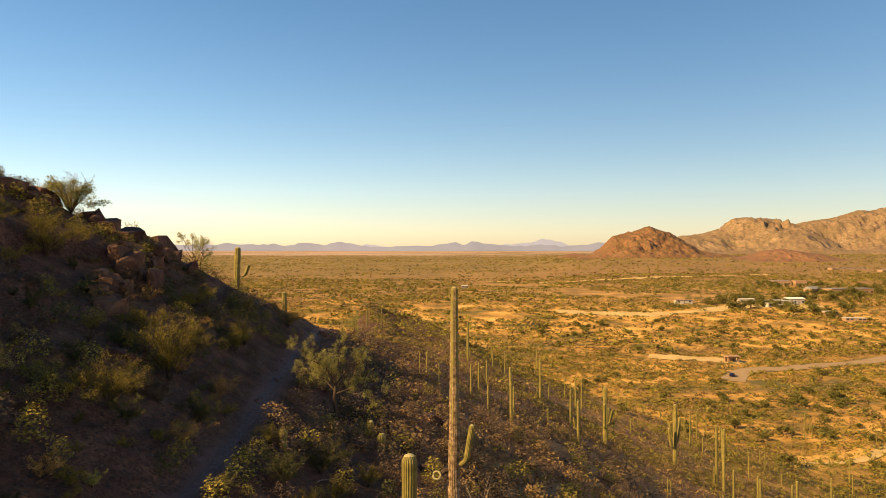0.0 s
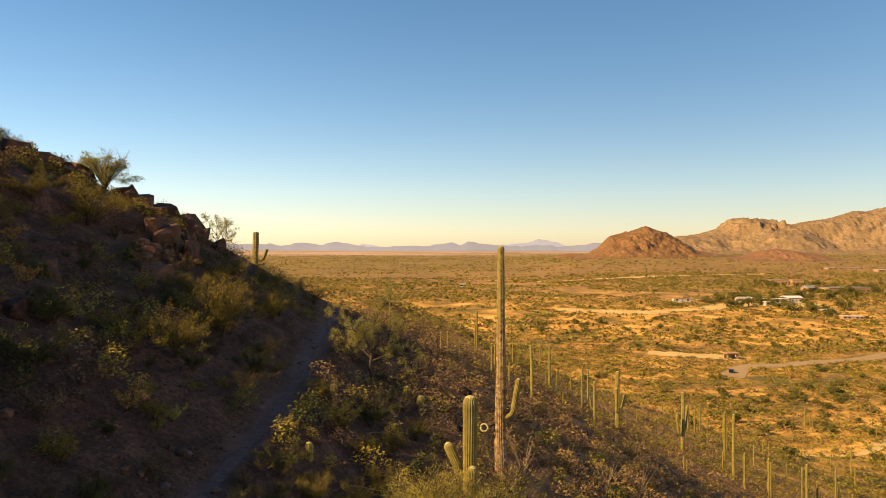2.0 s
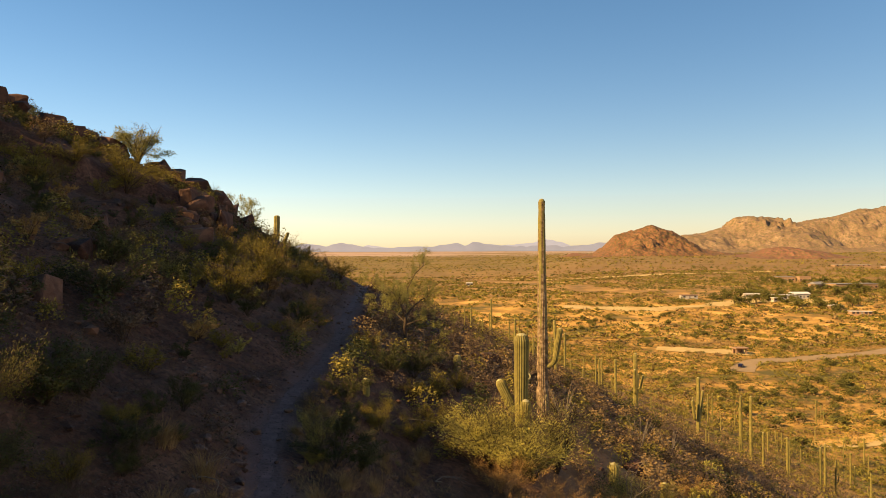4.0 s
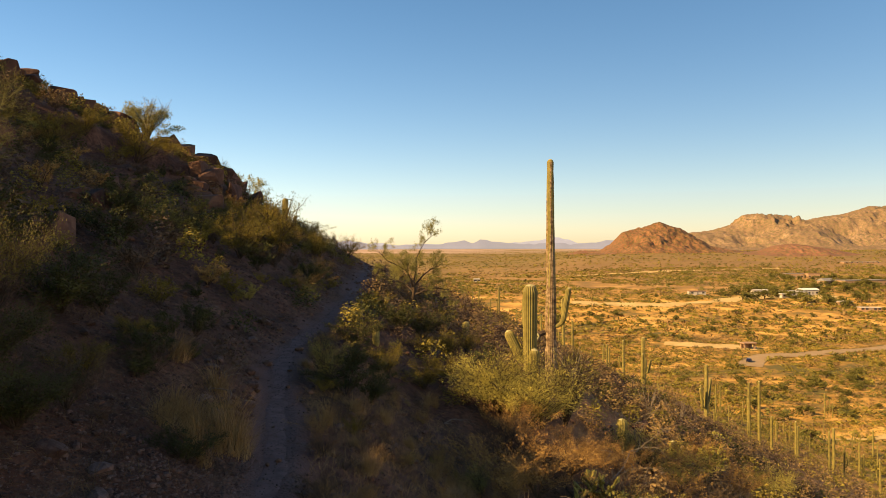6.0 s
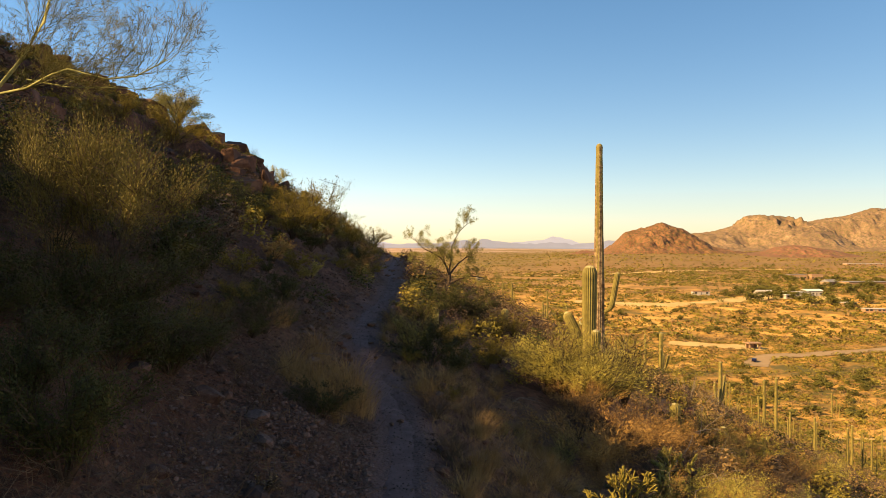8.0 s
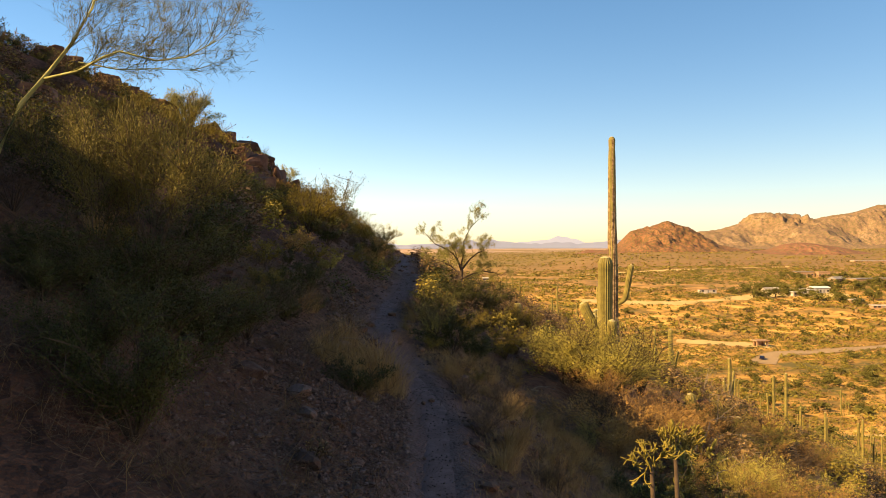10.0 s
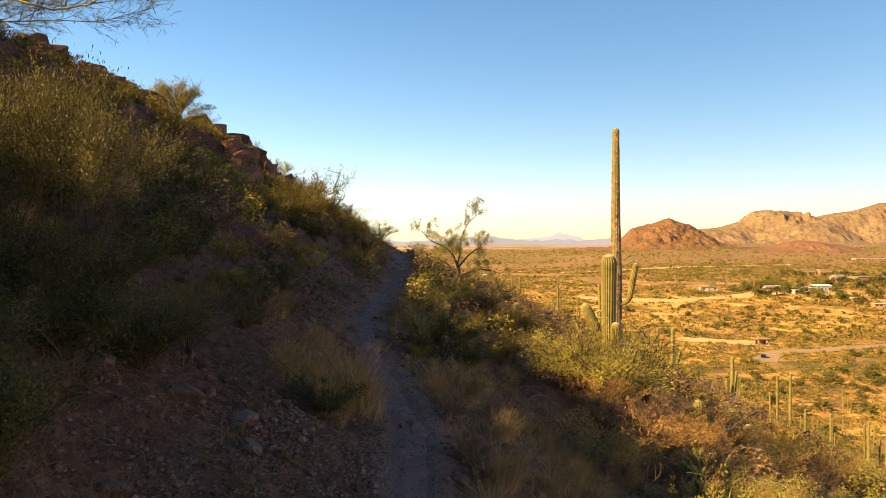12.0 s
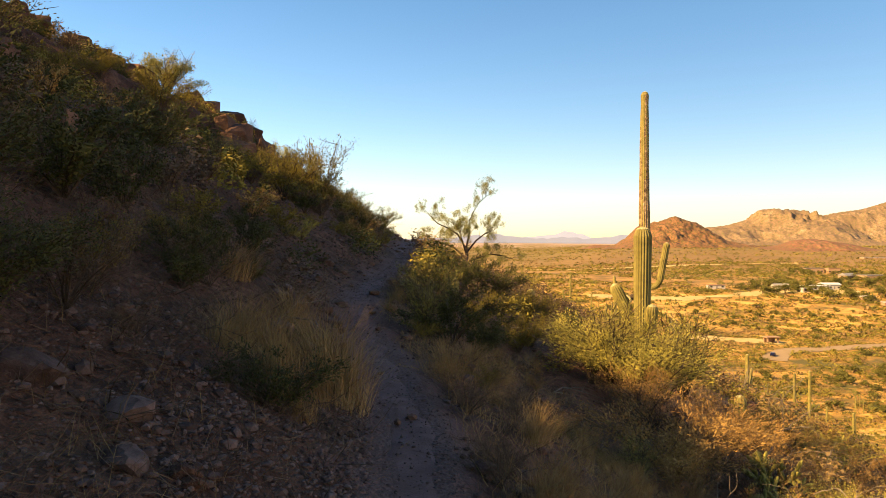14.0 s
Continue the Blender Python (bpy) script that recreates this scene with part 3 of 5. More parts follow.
def saguaro(name, height, r0, r1, arms, label, seed, ribs=16, cork=0.0, lean=(0, 0), bends=0.02):
    """arms: (height on the trunk, azimuth in degrees, reach, rise, radius). cork: how far up the trunk is barked over."""
    rng = np.random.default_rng(seed)
    root = new(name)
    tagged(root, label, "cactus")
    z, r = column_profile(0, height, r0, r1, steps=26 if cork else 14)
    wx = np.interp(z, np.linspace(0, height, 6), np.cumsum(rng.normal(0, bends, 6)))
    wy = np.interp(z, np.linspace(0, height, 6), np.cumsum(rng.normal(0, bends, 6)))
    path = np.stack([wx + lean[0] * np.array(z), wy + lean[1] * np.array(z), z], 1)
    r = np.array(r) * (1 + rng.normal(0, 0.025, len(r)))
    v, f = ribbed(path, r, ribs, 0.06 if cork else 0.10)
    me = mesh_from("trunk", v, f, M_SAG)
    if cork:
        me.materials.append(M_CORK)
        n = 2 * ribs
        for p in me.polygons:
            row, col = p.index // n, p.index % n
            edge = cork * height * (1 + 0.35 * math.sin(col * 0.8) + 0.25 * rng.normal())
            if row < len(z) and z[row] < edge:
                p.material_index = 1
    part("trunk", me, root, "barked brown below, green above" if cork else "")
    cv, cf = ribbed(np.stack([np.full(4, path[-1][0]), np.full(4, path[-1][1]), height - r1 + r1 * np.array([0.72, 0.86, 0.96, 1.03])], 1), r1 * np.array([0.72, 0.56, 0.34, 0.05]), ribs)
    part("crown", mesh_from("crown", cv, cf, M_CROWN), root, "pale woolly tip")
    for hz, az, reach, rise, ra, *tilt in arms:
        a = radians(az)
        base = np.array([np.interp(hz, z, path[:, 0]), np.interp(hz, z, path[:, 1]), hz])
        q = np.linspace(0, np.pi / 2, 7)
        bend = min(reach * 0.75, rise * 0.8)
        pts = [base + np.array([math.cos(a), math.sin(a), 0]) * (reach - bend) * k for k in (0.0, 0.6)]
        pts += [base + np.array([math.cos(a) * (reach - bend + bend * math.sin(w)), math.sin(a) * (reach - bend + bend * math.sin(w)), bend * (1 - math.cos(w))]) for w in q]
        k = tilt[0] if tilt else 0.18
        up = np.array([math.cos(a) * k, math.sin(a) * k, 1.0])
        last = pts[-1]
        rest = max(rise - bend - ra, 0.05)
        pts += [last + up * rest * w for w in (0.33, 0.66, 1.0)]
        rr = [ra * 0.62] * 2 + list(np.linspace(0.66, 0.98, 7) * ra) + [ra] * 3
        for w in np.linspace(0, np.pi / 2, 5)[1:]:
            pts.append(last + up * (rest + ra * math.sin(w)))
            rr.append(max(ra * math.cos(w), 0.01))
        av, af = ribbed(pts, rr, max(8, ribs - 4))
        arm = part("arm", mesh_from("arm", av, af, M_SAG), root)
        cv, cf = ribbed([last + up * (rest + ra * w) for w in (0.75, 0.9, 1.05)], [ra * 0.69, ra * 0.46, 0.02], 8)
        part("crown", mesh_from("crown", cv, cf, M_CROWN), arm, "pale woolly tip")
    return root


def stand(ob, x, y, turn=0.0, sink=0.12):
    ob.matrix_basis = pose(x, y, float(ground(x, y)) - sink, 0, 0, turn)
    return ob


def raised(ob, x, y, z):
    ob.matrix_basis = pose(x, y, z)
    return ob


GZ = float(ground(7.8, 33.5))
tall = saguaro("saguaro", 9.52 - GZ + 0.15, 0.315, 0.15, [(2.15 - GZ, -25, 0.62, 1.75, 0.13)], "tall single-stemmed saguaro with barked brown base and one raised arm", 3, 18, 0.68, (0.006, 0), 0.03)
raised(tall, 7.78, 33.5, GZ - 0.15)
zb = 1.6 - GZ + 0.15
dead = np.array([(-0.2, -0.05, zb + 0.12), (-0.42, -0.12, zb + 0.08), (-0.6, -0.18, zb - 0.03)])
av, af = ribbed(dead, [0.11, 0.12, 0.10], 8)
arm = part("dead_arm", mesh_from("dead_arm", av, af, M_STEM), tall, "dark withered stub of an arm")
turn = np.linspace(0, 2 * np.pi, 15)
ring = np.stack([-0.72 + 0.16 * np.cos(turn), -0.30 + 0.06 * np.sin(turn), zb - 0.03 + 0.15 * np.sin(turn)], 1)
av, af = tubes([(ring, np.full(15, 0.045))], 6)
part("scar_ring", mesh_from("scar_ring", av, af, M_CROWN, True), arm, "bleached pale ring of old skin")
GZ2 = float(ground(6.2, 26.75))
stout = saguaro("saguaro", 4.2 - GZ2 + 0.15, 0.22, 0.265, [(1.55 - GZ2, 165, 0.46, 1.1, 0.185, 0.5), (1.15 - GZ2, 274, 0.9, 0.98, 0.18)], "stout ribbed green saguaro with two stubby arms growing from a bush", 5, 20, 0.0, (0, 0), 0.008)
raised(stout, 6.2, 26.75, GZ2 - 0.15)

# saguaros down the slope and in the valley: a few forms, each stood many times
forms = [
    saguaro("saguaro", 6.0, 0.2, 0.19, [], "slender upright green saguaro on the slope", 11, 10),
    saguaro("saguaro", 7.0, 0.23, 0.2, [(2.4, 20, 0.6, 2.9, 0.14), (2.0, 190, 0.7, 2.4, 0.14), (2.9, 100, 0.5, 1.6, 0.12)], "green saguaro with several upright arms on the slope", 12, 10),
    saguaro("saguaro", 6.5, 0.21, 0.19, [(2.6, -10, 0.55, 1.6, 0.12)], "green saguaro with one arm on the slope", 13, 10),
    saguaro("saguaro", 5.2, 0.2, 0.18, [], "upright green saguaro with a slight lean", 14, 10, 0.0, (0.05, 0.0)),
]
heights = [6.0, 7.0, 6.5, 5.2]
SAGS = [(27, 94, 7.6, 1), (20.5, 76, 4.7, 2), (43, 119.5, 9.4, 1), (46.5, 111, 8.9, 3), (43, 98.5, 8.6, 0), (43, 88, 5.0, 0), (43.9, 89.5, 4.6, 0), (47.8, 90, 5.4, 0), (48.8, 91, 5.8, 0),
        (75, 135, 6.2, 0), (76, 165, 4.3, 2), (27.5, 70, 2.1, 0), (28.1, 71, 1.7, 0), (67, 182, 7.2, 0), (22.4, 121, 7.0, 0), (32.2, 146, 6.2, 0), (67.9, 234, 6.4, 0), (73.3, 235, 7.2, 2), (59.6, 156, 3.8, 0), (103, 182, 6.9, 0)]
SAGS2 = [(120.5, 242, 7.1, 2), (121, 238, 5, 0), (110, 204, 3.5, 0), (9.7, 67.9, 3.1, 0), (5.2, 68.8, 2.1, 0), (5.8, 69.8, 2.2, 3), (6.9, 70.5, 1.6, 0), (11.3, 135, 4.3, 0),
         (18.2, 176, 5.5, 0), (12.5, 93.3, 3.3, 0), (11.5, 133, 7.0, 0), (32.8, 212, 8, 2), (33.7, 148, 6.2, 0), (23.9, 101, 5, 0), (58, 159, 7, 0), (64, 157, 6.9, 3), (40.6, 89, 4.5, 0), (4.0, 57, 1.3, 0), (-7.3, 147, 3.8, 0), (-4.5, 146, 3.8, 2)]
used = set()


def place_saguaro(x, y, h, k):
    s, turn = h / heights[k], (x * 37 + y * 11) % 360
    if k not in used:
        used.add(k)
        ob = stand(forms[k], x, y, turn)
    else:
        ob = copy_thing(forms[k], pose(x, y, float(ground(x, y)) - 0.12, 0, 0, turn))
    w = (1.25 if k == 1 else 0.82) * (s * random.uniform(0.9, 1.15) if s < 1 else s ** 0.5)
    ob.scale = (w, w, s)
    tagged(ob, group="saguaros of the slope")


for row in SAGS + SAGS2:
    place_saguaro(*row)
rng = np.random.default_rng(77)
for i in range(48):
    y = rng.uniform(60, 260)
    x = rng.uniform(0.08, 0.62) * y + rng.uniform(-4, 6)
    if trail_x(y) + 8 < x:
        place_saguaro(float(x), float(y), float(rng.uniform(2.0, 5.2)), int(rng.choice([0, 0, 0, 2, 3])))
ridge = copy_thing(forms[2], pose(-15.9, 87, float(ground(-15.9, 87)) - 0.1, 0, 0, 5))
hr = max(11.45 - float(ground(-15.9, 87)), 2.0) / 6.5
ridge.scale = (1.8, 1.8, hr)
tagged(ridge, "dark saguaro with a short arm on the ridge")
ridge2 = copy_thing(forms[0], pose(-12.5, 96, float(ground(-12.5, 96)) - 0.1, 0, 0, 40))
ridge2.scale = (1.6, 1.6, 0.62)

# little barrel-shaped cacti beside the trail
barrel = saguaro("barrel_cactus", 0.95, 0.17, 0.2, [], "small pale-tipped barrel cactus among shrubs", 21, 12)
stand(barrel, 0.3, 34.3, 0, 0.05)
for x, y, s in ((4.1, 41.0, 1.1), (3.2, 44.5, 1.0), (10.2, 30.0, 1.0), (12.8, 31.8, 0.8), (0.6, 26.2, 0.7)):
    b = copy_thing(barrel, pose(x, y, float(ground(x, y)) - 0.05, 0, 0, 70 * x))
    b.scale = (s, s, s)

# ---- shrubs ----
CREO = [plant("creosote_bush", shrub_meshes("creosote", 100 + i, 1.7, 1.25, 14, 10, 7200, 0.036, M_CREO, upright=0.45, slim=0.55, jitter=0.45), "yellow-green creosote bush on the stony slope", "shrub") for i in range(3)]
PALE = [plant("brittlebush", shrub_meshes("pale", 110 + i, 1.6, 1.2, 22, 9, 6000, 0.05, M_PALE, upright=0.55, slim=0.16, jitter=0.3), "pale yellow-green feathery shrub on the slope", "shrub") for i in range(2)]
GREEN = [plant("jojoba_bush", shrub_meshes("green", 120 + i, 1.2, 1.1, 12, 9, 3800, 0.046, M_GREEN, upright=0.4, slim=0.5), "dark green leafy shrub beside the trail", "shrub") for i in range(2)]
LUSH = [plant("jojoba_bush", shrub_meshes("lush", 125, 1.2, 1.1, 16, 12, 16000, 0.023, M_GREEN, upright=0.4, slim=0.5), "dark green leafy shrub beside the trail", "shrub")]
DRY = [plant("dry_shrub", shrub_meshes("dry", 130 + i, 1.2, 1.1, 16, 9, 3500, 0.032, M_DRY, stem_mat=M_TWIGGY, upright=0.45, slim=0.28, thick=0.008), "dry orange-brown twiggy shrub", "shrub") for i in range(2)]
TALL = [plant("feathery_shrub", shrub_meshes("tall", 165, 1.6, 1.1, 10, 26, 24000, 0.024, M_DULL, upright=0.35, slim=0.32, thick=0.006, jitter=0.4, bare=0.7), "olive feathery shrub with long bare stems", "shrub")]
FINE = [plant("feathery_shrub", shrub_meshes("fine", 160 + i, 1.6, 1.25, 22, 11, 7400, 0.04, M_FEATHER, upright=0.4, slim=0.3, thick=0.006, jitter=0.45, bare=0.3), "bright feathery yellow-green shrub at the saguaro", "shrub") for i in range(2)]
GOLD = [plant("golden_shrub", shrub_meshes("gold", 170 + i, 1.2, 1.2, 18, 10, 6000, 0.038, M_DRY, stem_mat=M_TWIGGY, upright=0.4, slim=0.3, thick=0.007), "dense golden-brown dry shrub below the trail", "shrub") for i in range(2)]
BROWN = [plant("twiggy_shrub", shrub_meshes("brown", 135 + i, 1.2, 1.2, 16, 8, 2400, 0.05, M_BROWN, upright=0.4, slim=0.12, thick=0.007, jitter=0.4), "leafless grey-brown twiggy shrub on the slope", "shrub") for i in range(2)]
GRASS = [plant("grass_clump", (grass_mesh(140 + i, 0.75, 0.7, 420),), "dry straw-coloured grass clump", "grass", part_names=("tuft",)) for i in range(2)]
MID = [plant("desert_shrub", shrub_meshes("mid", 150 + i, 1.2, 1.05, 9, 6, 1500, 0.06, m, upright=0.4, slim=0.55, jitter=0.45), lab, "shrub") for i, (m, lab) in enumerate(
    ((M_CREO, "yellow-green desert shrub on the slope"), (M_GREEN, "dark green desert shrub on the slope"), (M_DRY, "dry brown desert shrub on the slope"), (M_PALE, "pale grey-green desert shrub on the slope"), (M_BROWN, "grey-brown twiggy desert shrub on the slope")))]
MASTERS = CREO + PALE + GREEN + LUSH + DRY + TALL + FINE + GOLD + BROWN + GRASS + MID
fresh = set(o.name for o in MASTERS)
top_of = {}
for o in MASTERS:
    tops = [v.co.z for c in o.children for v in c.data.vertices]
    top_of[o.name.split(".")[0]] = float(np.percentile(tops, 98))
taken = []


def grow(ob, x, y, h, base_h, wide=1.0, group=""):
    """Stand a plant of height h; the first standing uses the built one itself."""
    m = pose(x, y, float(ground(x, y)) - 0.05, random.uniform(-6, 6), random.uniform(-6, 6), random.uniform(0, 360))
    if ob.name in fresh:
        fresh.discard(ob.name)
        ob.matrix_basis = m
    else:
        ob = copy_thing(ob, m)
    s = h / top_of[ob.name.split(".")[0]]
    ob.scale = (s * wide, s * wide, s)
    taken.append((x, y, 0.45 * h * wide))
    if group:
        tagged(ob, group=group)
    return ob


# shrubs that stand out
for x, y, h, w in ((-5.3, 36.3, 2.9, 0.8), (-15.8, 45.3, 2.4, 1), (-16.2, 36.2, 1.6, 1), (-17.5, 42.3, 1.4, 1.1), (-5.2, 29.7, 1.8, 1), (-6.1, 41.1, 1.4, 1.1), (-5.5, 50.2, 1.4, 1.1), (-5.3, 63, 1.4, 1.2), (-8.1, 40.7, 1.6, 1.1), (-6.5, 43, 1.4, 1.2), (-5.3, 47.5, 1.4, 1.1), (-9.3, 52, 1.5, 1.1), (-7.6, 58, 1.4, 1.2), (2.2, 29.6, 2.1 - float(ground(2.2, 29.6)), 1), (3.1, 31.0, 1.95 - float(ground(3.1, 31)), 0.8), (3.0, 27.4, 1.5 - float(ground(3, 27.4)), 1), (4.0, 34.7, 1.6 - float(ground(4, 34.7)), 0.9), (-0.1, 33.8, 1.0, 0.9), (2.4, 24.9, 1.0, 1.1), (1.3, 23.4, 1.0, 1), (1.7, 39.5, 0.9, 1.1)):
    grow(random.choice(CREO), x, y, h, 1.6, w)
for x, y, h, w in ((4.95, 25.2, 1.9 - float(ground(4.95, 25.2)), 1.1), (7.5, 27.0, 1.4 - float(ground(7.5, 27)), 1.2), (6.0, 24.6, 1.2 - float(ground(6, 24.6)), 1.3), (-18.6, 54.2, 2.6, 1.05), (-7.1, 28.7, 1.1, 1.1), (0.2, 18.3, 1.3, 0.8), (-0.25, 27.5, 0.75, 1), (-13.6, 55.5, 1.6, 1), (10.5, 26.5, 1.6, 1.2), (-10.5, 16.0, 2.0, 1)):
    grow(random.choice(PALE), x, y, h, 1.5, w)
for x, y, h, w in ((-3.1, 8.4, 2.5, 0.55), (-4.1, 9.2, 2.4, 0.55)):
    grow(TALL[0], x, y, h, 1.5, w)
for x, y, h, w in ((6.4, 25.2, 1.3 - float(ground(6.4, 25.2)), 1.2), (4.4, 24.9, 1.6 - float(ground(4.4, 24.9)), 1.1), (7.4, 16.4, 1.2, 1.2), (9.2, 14.6, 1.1, 1.3), (9.0, 19.6, 1.2, 1.2), (11.4, 18.0, 1.2, 1.2), (11.6, 26.6, 1.2, 1.3), (9.9, 27.4, 1.1, 1.3), (13.0, 30.2, 1.2, 1.3), (16.0, 30.4, 1.2, 1.4), (12.9, 23.4, 1.1, 1.3), (17.6, 33, 1.2, 1.3), (7.9, 18.3, 1.2, 1.2), (5.6, 25.0, 1.5 - float(ground(5.6, 25)), 1.2), (4.6, 25.9, 1.7 - float(ground(4.6, 25.9)), 1.1)):
    grow(random.choice(FINE), x, y, h, 1.5, w)
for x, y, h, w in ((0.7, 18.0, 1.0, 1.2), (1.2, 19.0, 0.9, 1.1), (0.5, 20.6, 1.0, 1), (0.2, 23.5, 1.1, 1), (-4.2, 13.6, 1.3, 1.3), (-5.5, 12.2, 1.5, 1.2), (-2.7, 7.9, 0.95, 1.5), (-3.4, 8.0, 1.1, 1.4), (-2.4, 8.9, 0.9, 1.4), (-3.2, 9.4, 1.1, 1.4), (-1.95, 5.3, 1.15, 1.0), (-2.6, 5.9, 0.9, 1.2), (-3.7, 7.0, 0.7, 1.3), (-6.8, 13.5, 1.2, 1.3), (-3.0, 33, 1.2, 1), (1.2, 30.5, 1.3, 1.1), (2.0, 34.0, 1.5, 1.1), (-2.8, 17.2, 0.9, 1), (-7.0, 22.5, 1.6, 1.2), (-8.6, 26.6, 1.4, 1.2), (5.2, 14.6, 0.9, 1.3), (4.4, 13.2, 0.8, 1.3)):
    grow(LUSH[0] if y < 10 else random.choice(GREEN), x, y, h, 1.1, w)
for x, y, h, w in ((4.9, 18.4, 1.6, 1.2), (5.6, 19.4, 1.5, 1.2), (5.9, 21.0, 1.5, 1.2), (4.9, 21.3, 1.5, 1.1), (6.9, 19.6, 1.3, 1.2), (7.0, 22.4, 1.4, 1.2), (5.4, 23.2, 1.3, 1.1), (8.4, 16.2, 1.2, 1.2), (9.8, 18.4, 1.2, 1.2), (9.3, 25.3, 1.2, 1.3), (10.5, 23.6, 1.2, 1.3), (11.2, 28, 1.2, 1.3), (12.4, 25.6, 1.1, 1.3), (14.3, 28.2, 1.2, 1.3), (14.6, 33.6, 1.2, 1.3), (8.3, 20.8, 1.3, 1.2)):
    grow(random.choice(GOLD + GOLD + GOLD + BROWN), x, y, h, 1.1, w)
for x, y, h, w in ((2.0, 11.6, 0.5, 1.2), (2.7, 11.0, 0.5, 1.2), (-2.6, 30.2, 1.1, 1), (-3.4, 37.5, 1.3, 1), (3.4, 13.8, 0.5, 1.3), (7.4, 15.5, 1.2, 1.3), (8.2, 18.6, 1.3, 1.2), (-6.6, 66, 1.5, 1.1), (6.9, 22.6, 1.3, 1.1), (8.5, 24.5, 1.2, 1.2)):
    grow(random.choice(DRY), x, y, h, 1.1, w)
for x, y, h, w in ((-0.5, 11.6, 0.85, 0.9), (-0.32, 11.8, 0.75, 0.8), (-0.85, 11.2, 0.6, 0.9), (-0.6, 12.3, 0.85, 0.9), (-1.1, 11.9, 0.65, 1), (-0.55, 10.8, 0.4, 0.9), (-1.4, 11.3, 0.5, 1), (2.3, 10.3, 0.5, 1), (1.75, 13.2, 0.5, 1), (2.5, 12.4, 0.55, 1.1), (-1.5, 12.2, 0.6, 1)):
    grow(random.choice(GRASS), x, y, h, 0.75, w, "grass beside the trail")


rng = np.random.default_rng(6)
for i in range(85):
    y = float(rng.uniform(7.5, 24))
    x = float(trail_x(y)) + float(rng.uniform(0.55, 4.6))
    if math.hypot(x - 1, y - 3.9) > 4.5:
        kind = [GRASS, GRASS, DRY, BROWN][int(rng.integers(0, 4))]
        grow(random.choice(kind), x, y, float(rng.uniform(0.25, 0.55)), 1.0, float(rng.uniform(0.9, 1.3)), "low growth on the bank below the trail")


def free(x, y, r):
    return all((x - a) ** 2 + (y - b) ** 2 > (0.7 * (r + c)) ** 2 for a, b, c in taken)


taken.extend([(-0.7, 11.6, 1.0), (5.2, 22.4, 1.6), (4.0, 21.8, 1.2), (6.4, 23.2, 1.4), (3.6, 15.6, 1.2), (2.6, 13.2, 1.0)])
rng = np.random.default_rng(5)
FAR_SHRUBS = {M_CREO: [], M_GREEN: [], M_DRY: [], M_PALE: [], M_BROWN: []}
mid_count = 0


def scatter(x, y, h, wide, near, p):
    """One more shrub: in full near the trail, a simpler one farther off, or kept for the joined scrub."""
    global mid_count
    k = int(rng.choice(5, p=p))
    if math.hypot(x - 1, y - 2) < near:
        ob, bh = [(random.choice(CREO), 1.6), (random.choice(GREEN), 1.1), (random.choice(DRY), 1.1), (random.choice(PALE if x > trail_x(y) else GRASS), 1.5 if x > trail_x(y) else 0.9), (random.choice(BROWN), 1.2)][k]
        grow(ob, x, y, h, bh, wide, "scattered shrubs of the hillside")
    elif mid_count < 240 and y < 50 and rng.random() < 0.75:
        mid_count += 1
        grow(MID[k], x, y, h, 1.15, wide, "scattered shrubs of the hillside")
    else:
        k = 4 if k == 3 and rng.random() < 0.6 else k
        FAR_SHRUBS[(M_CREO, M_GREEN, M_DRY, M_PALE, M_BROWN)[k]].append((x, y, h))
        taken.append((x, y, 0.45 * h))


# scattered shrubs on the shaded slope above the trail, darker kinds deepening its shade
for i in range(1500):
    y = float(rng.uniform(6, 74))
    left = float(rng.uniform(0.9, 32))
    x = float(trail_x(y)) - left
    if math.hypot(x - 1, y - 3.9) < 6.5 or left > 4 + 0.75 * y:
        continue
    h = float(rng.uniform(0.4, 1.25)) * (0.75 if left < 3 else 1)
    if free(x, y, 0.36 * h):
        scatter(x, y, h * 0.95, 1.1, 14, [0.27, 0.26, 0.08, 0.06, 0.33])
# scattered shrubs on the sunny slope below the trail
for i in range(2300):
    y = float(rng.uniform(9, 130))
    u = float(rng.uniform(0.9, 14 + 0.5 * y))
    x = float(trail_x(y)) + u
    if math.hypot(x - 1, y - 3.9) < 7 or x > 9 + 0.62 * y or (y > 75 and u < 2):
        continue
    h = float(rng.uniform(0.5, 1.3))
    if y < 26 and u < 4.5:
        h = float(rng.uniform(0.2, 0.45))
    if free(x, y, 0.45 * h):
        scatter(x, y, h, 1.1, 17, [0.15, 0.05, 0.2, 0.06, 0.54] if y > 36 else [0.27, 0.05, 0.24, 0.18, 0.26])

# ---- trees, ocotillos, chollas ----


def tree_lines(rng, start, way, length, radius, depth, out, tips, split=(2, 4), spread=0.55, lift=0.08, kink=0.1):
    """A branching limb: fills out with lines, tips with the last twigs."""
    n = 5
    pts, d = [np.array(start, float)], np.array(way, float)
    for i in range(n - 1):
        d = d + rng.normal(0, kink, 3) + np.array([0, 0, lift])
        d /= np.linalg.norm(d)
        pts.append(pts[-1] + d * length / (n - 1))
    pts = np.array(pts)
    out.append((pts, np.linspace(radius, radius * 0.55, n)))
    if depth == 0:
        tips.append((pts[1], pts[-1]))
        return
    for k in range(rng.integers(*split)):
        w = d + rng.normal(0, spread, 3)
        w /= np.linalg.norm(w)
        at = pts[-1] if k == 0 else pts[rng.integers(2, n)]
        tree_lines(rng, at, w, length * rng.uniform(0.6, 0.85), radius * 0.55, depth - 1, out, tips, split, spread, lift, kink)


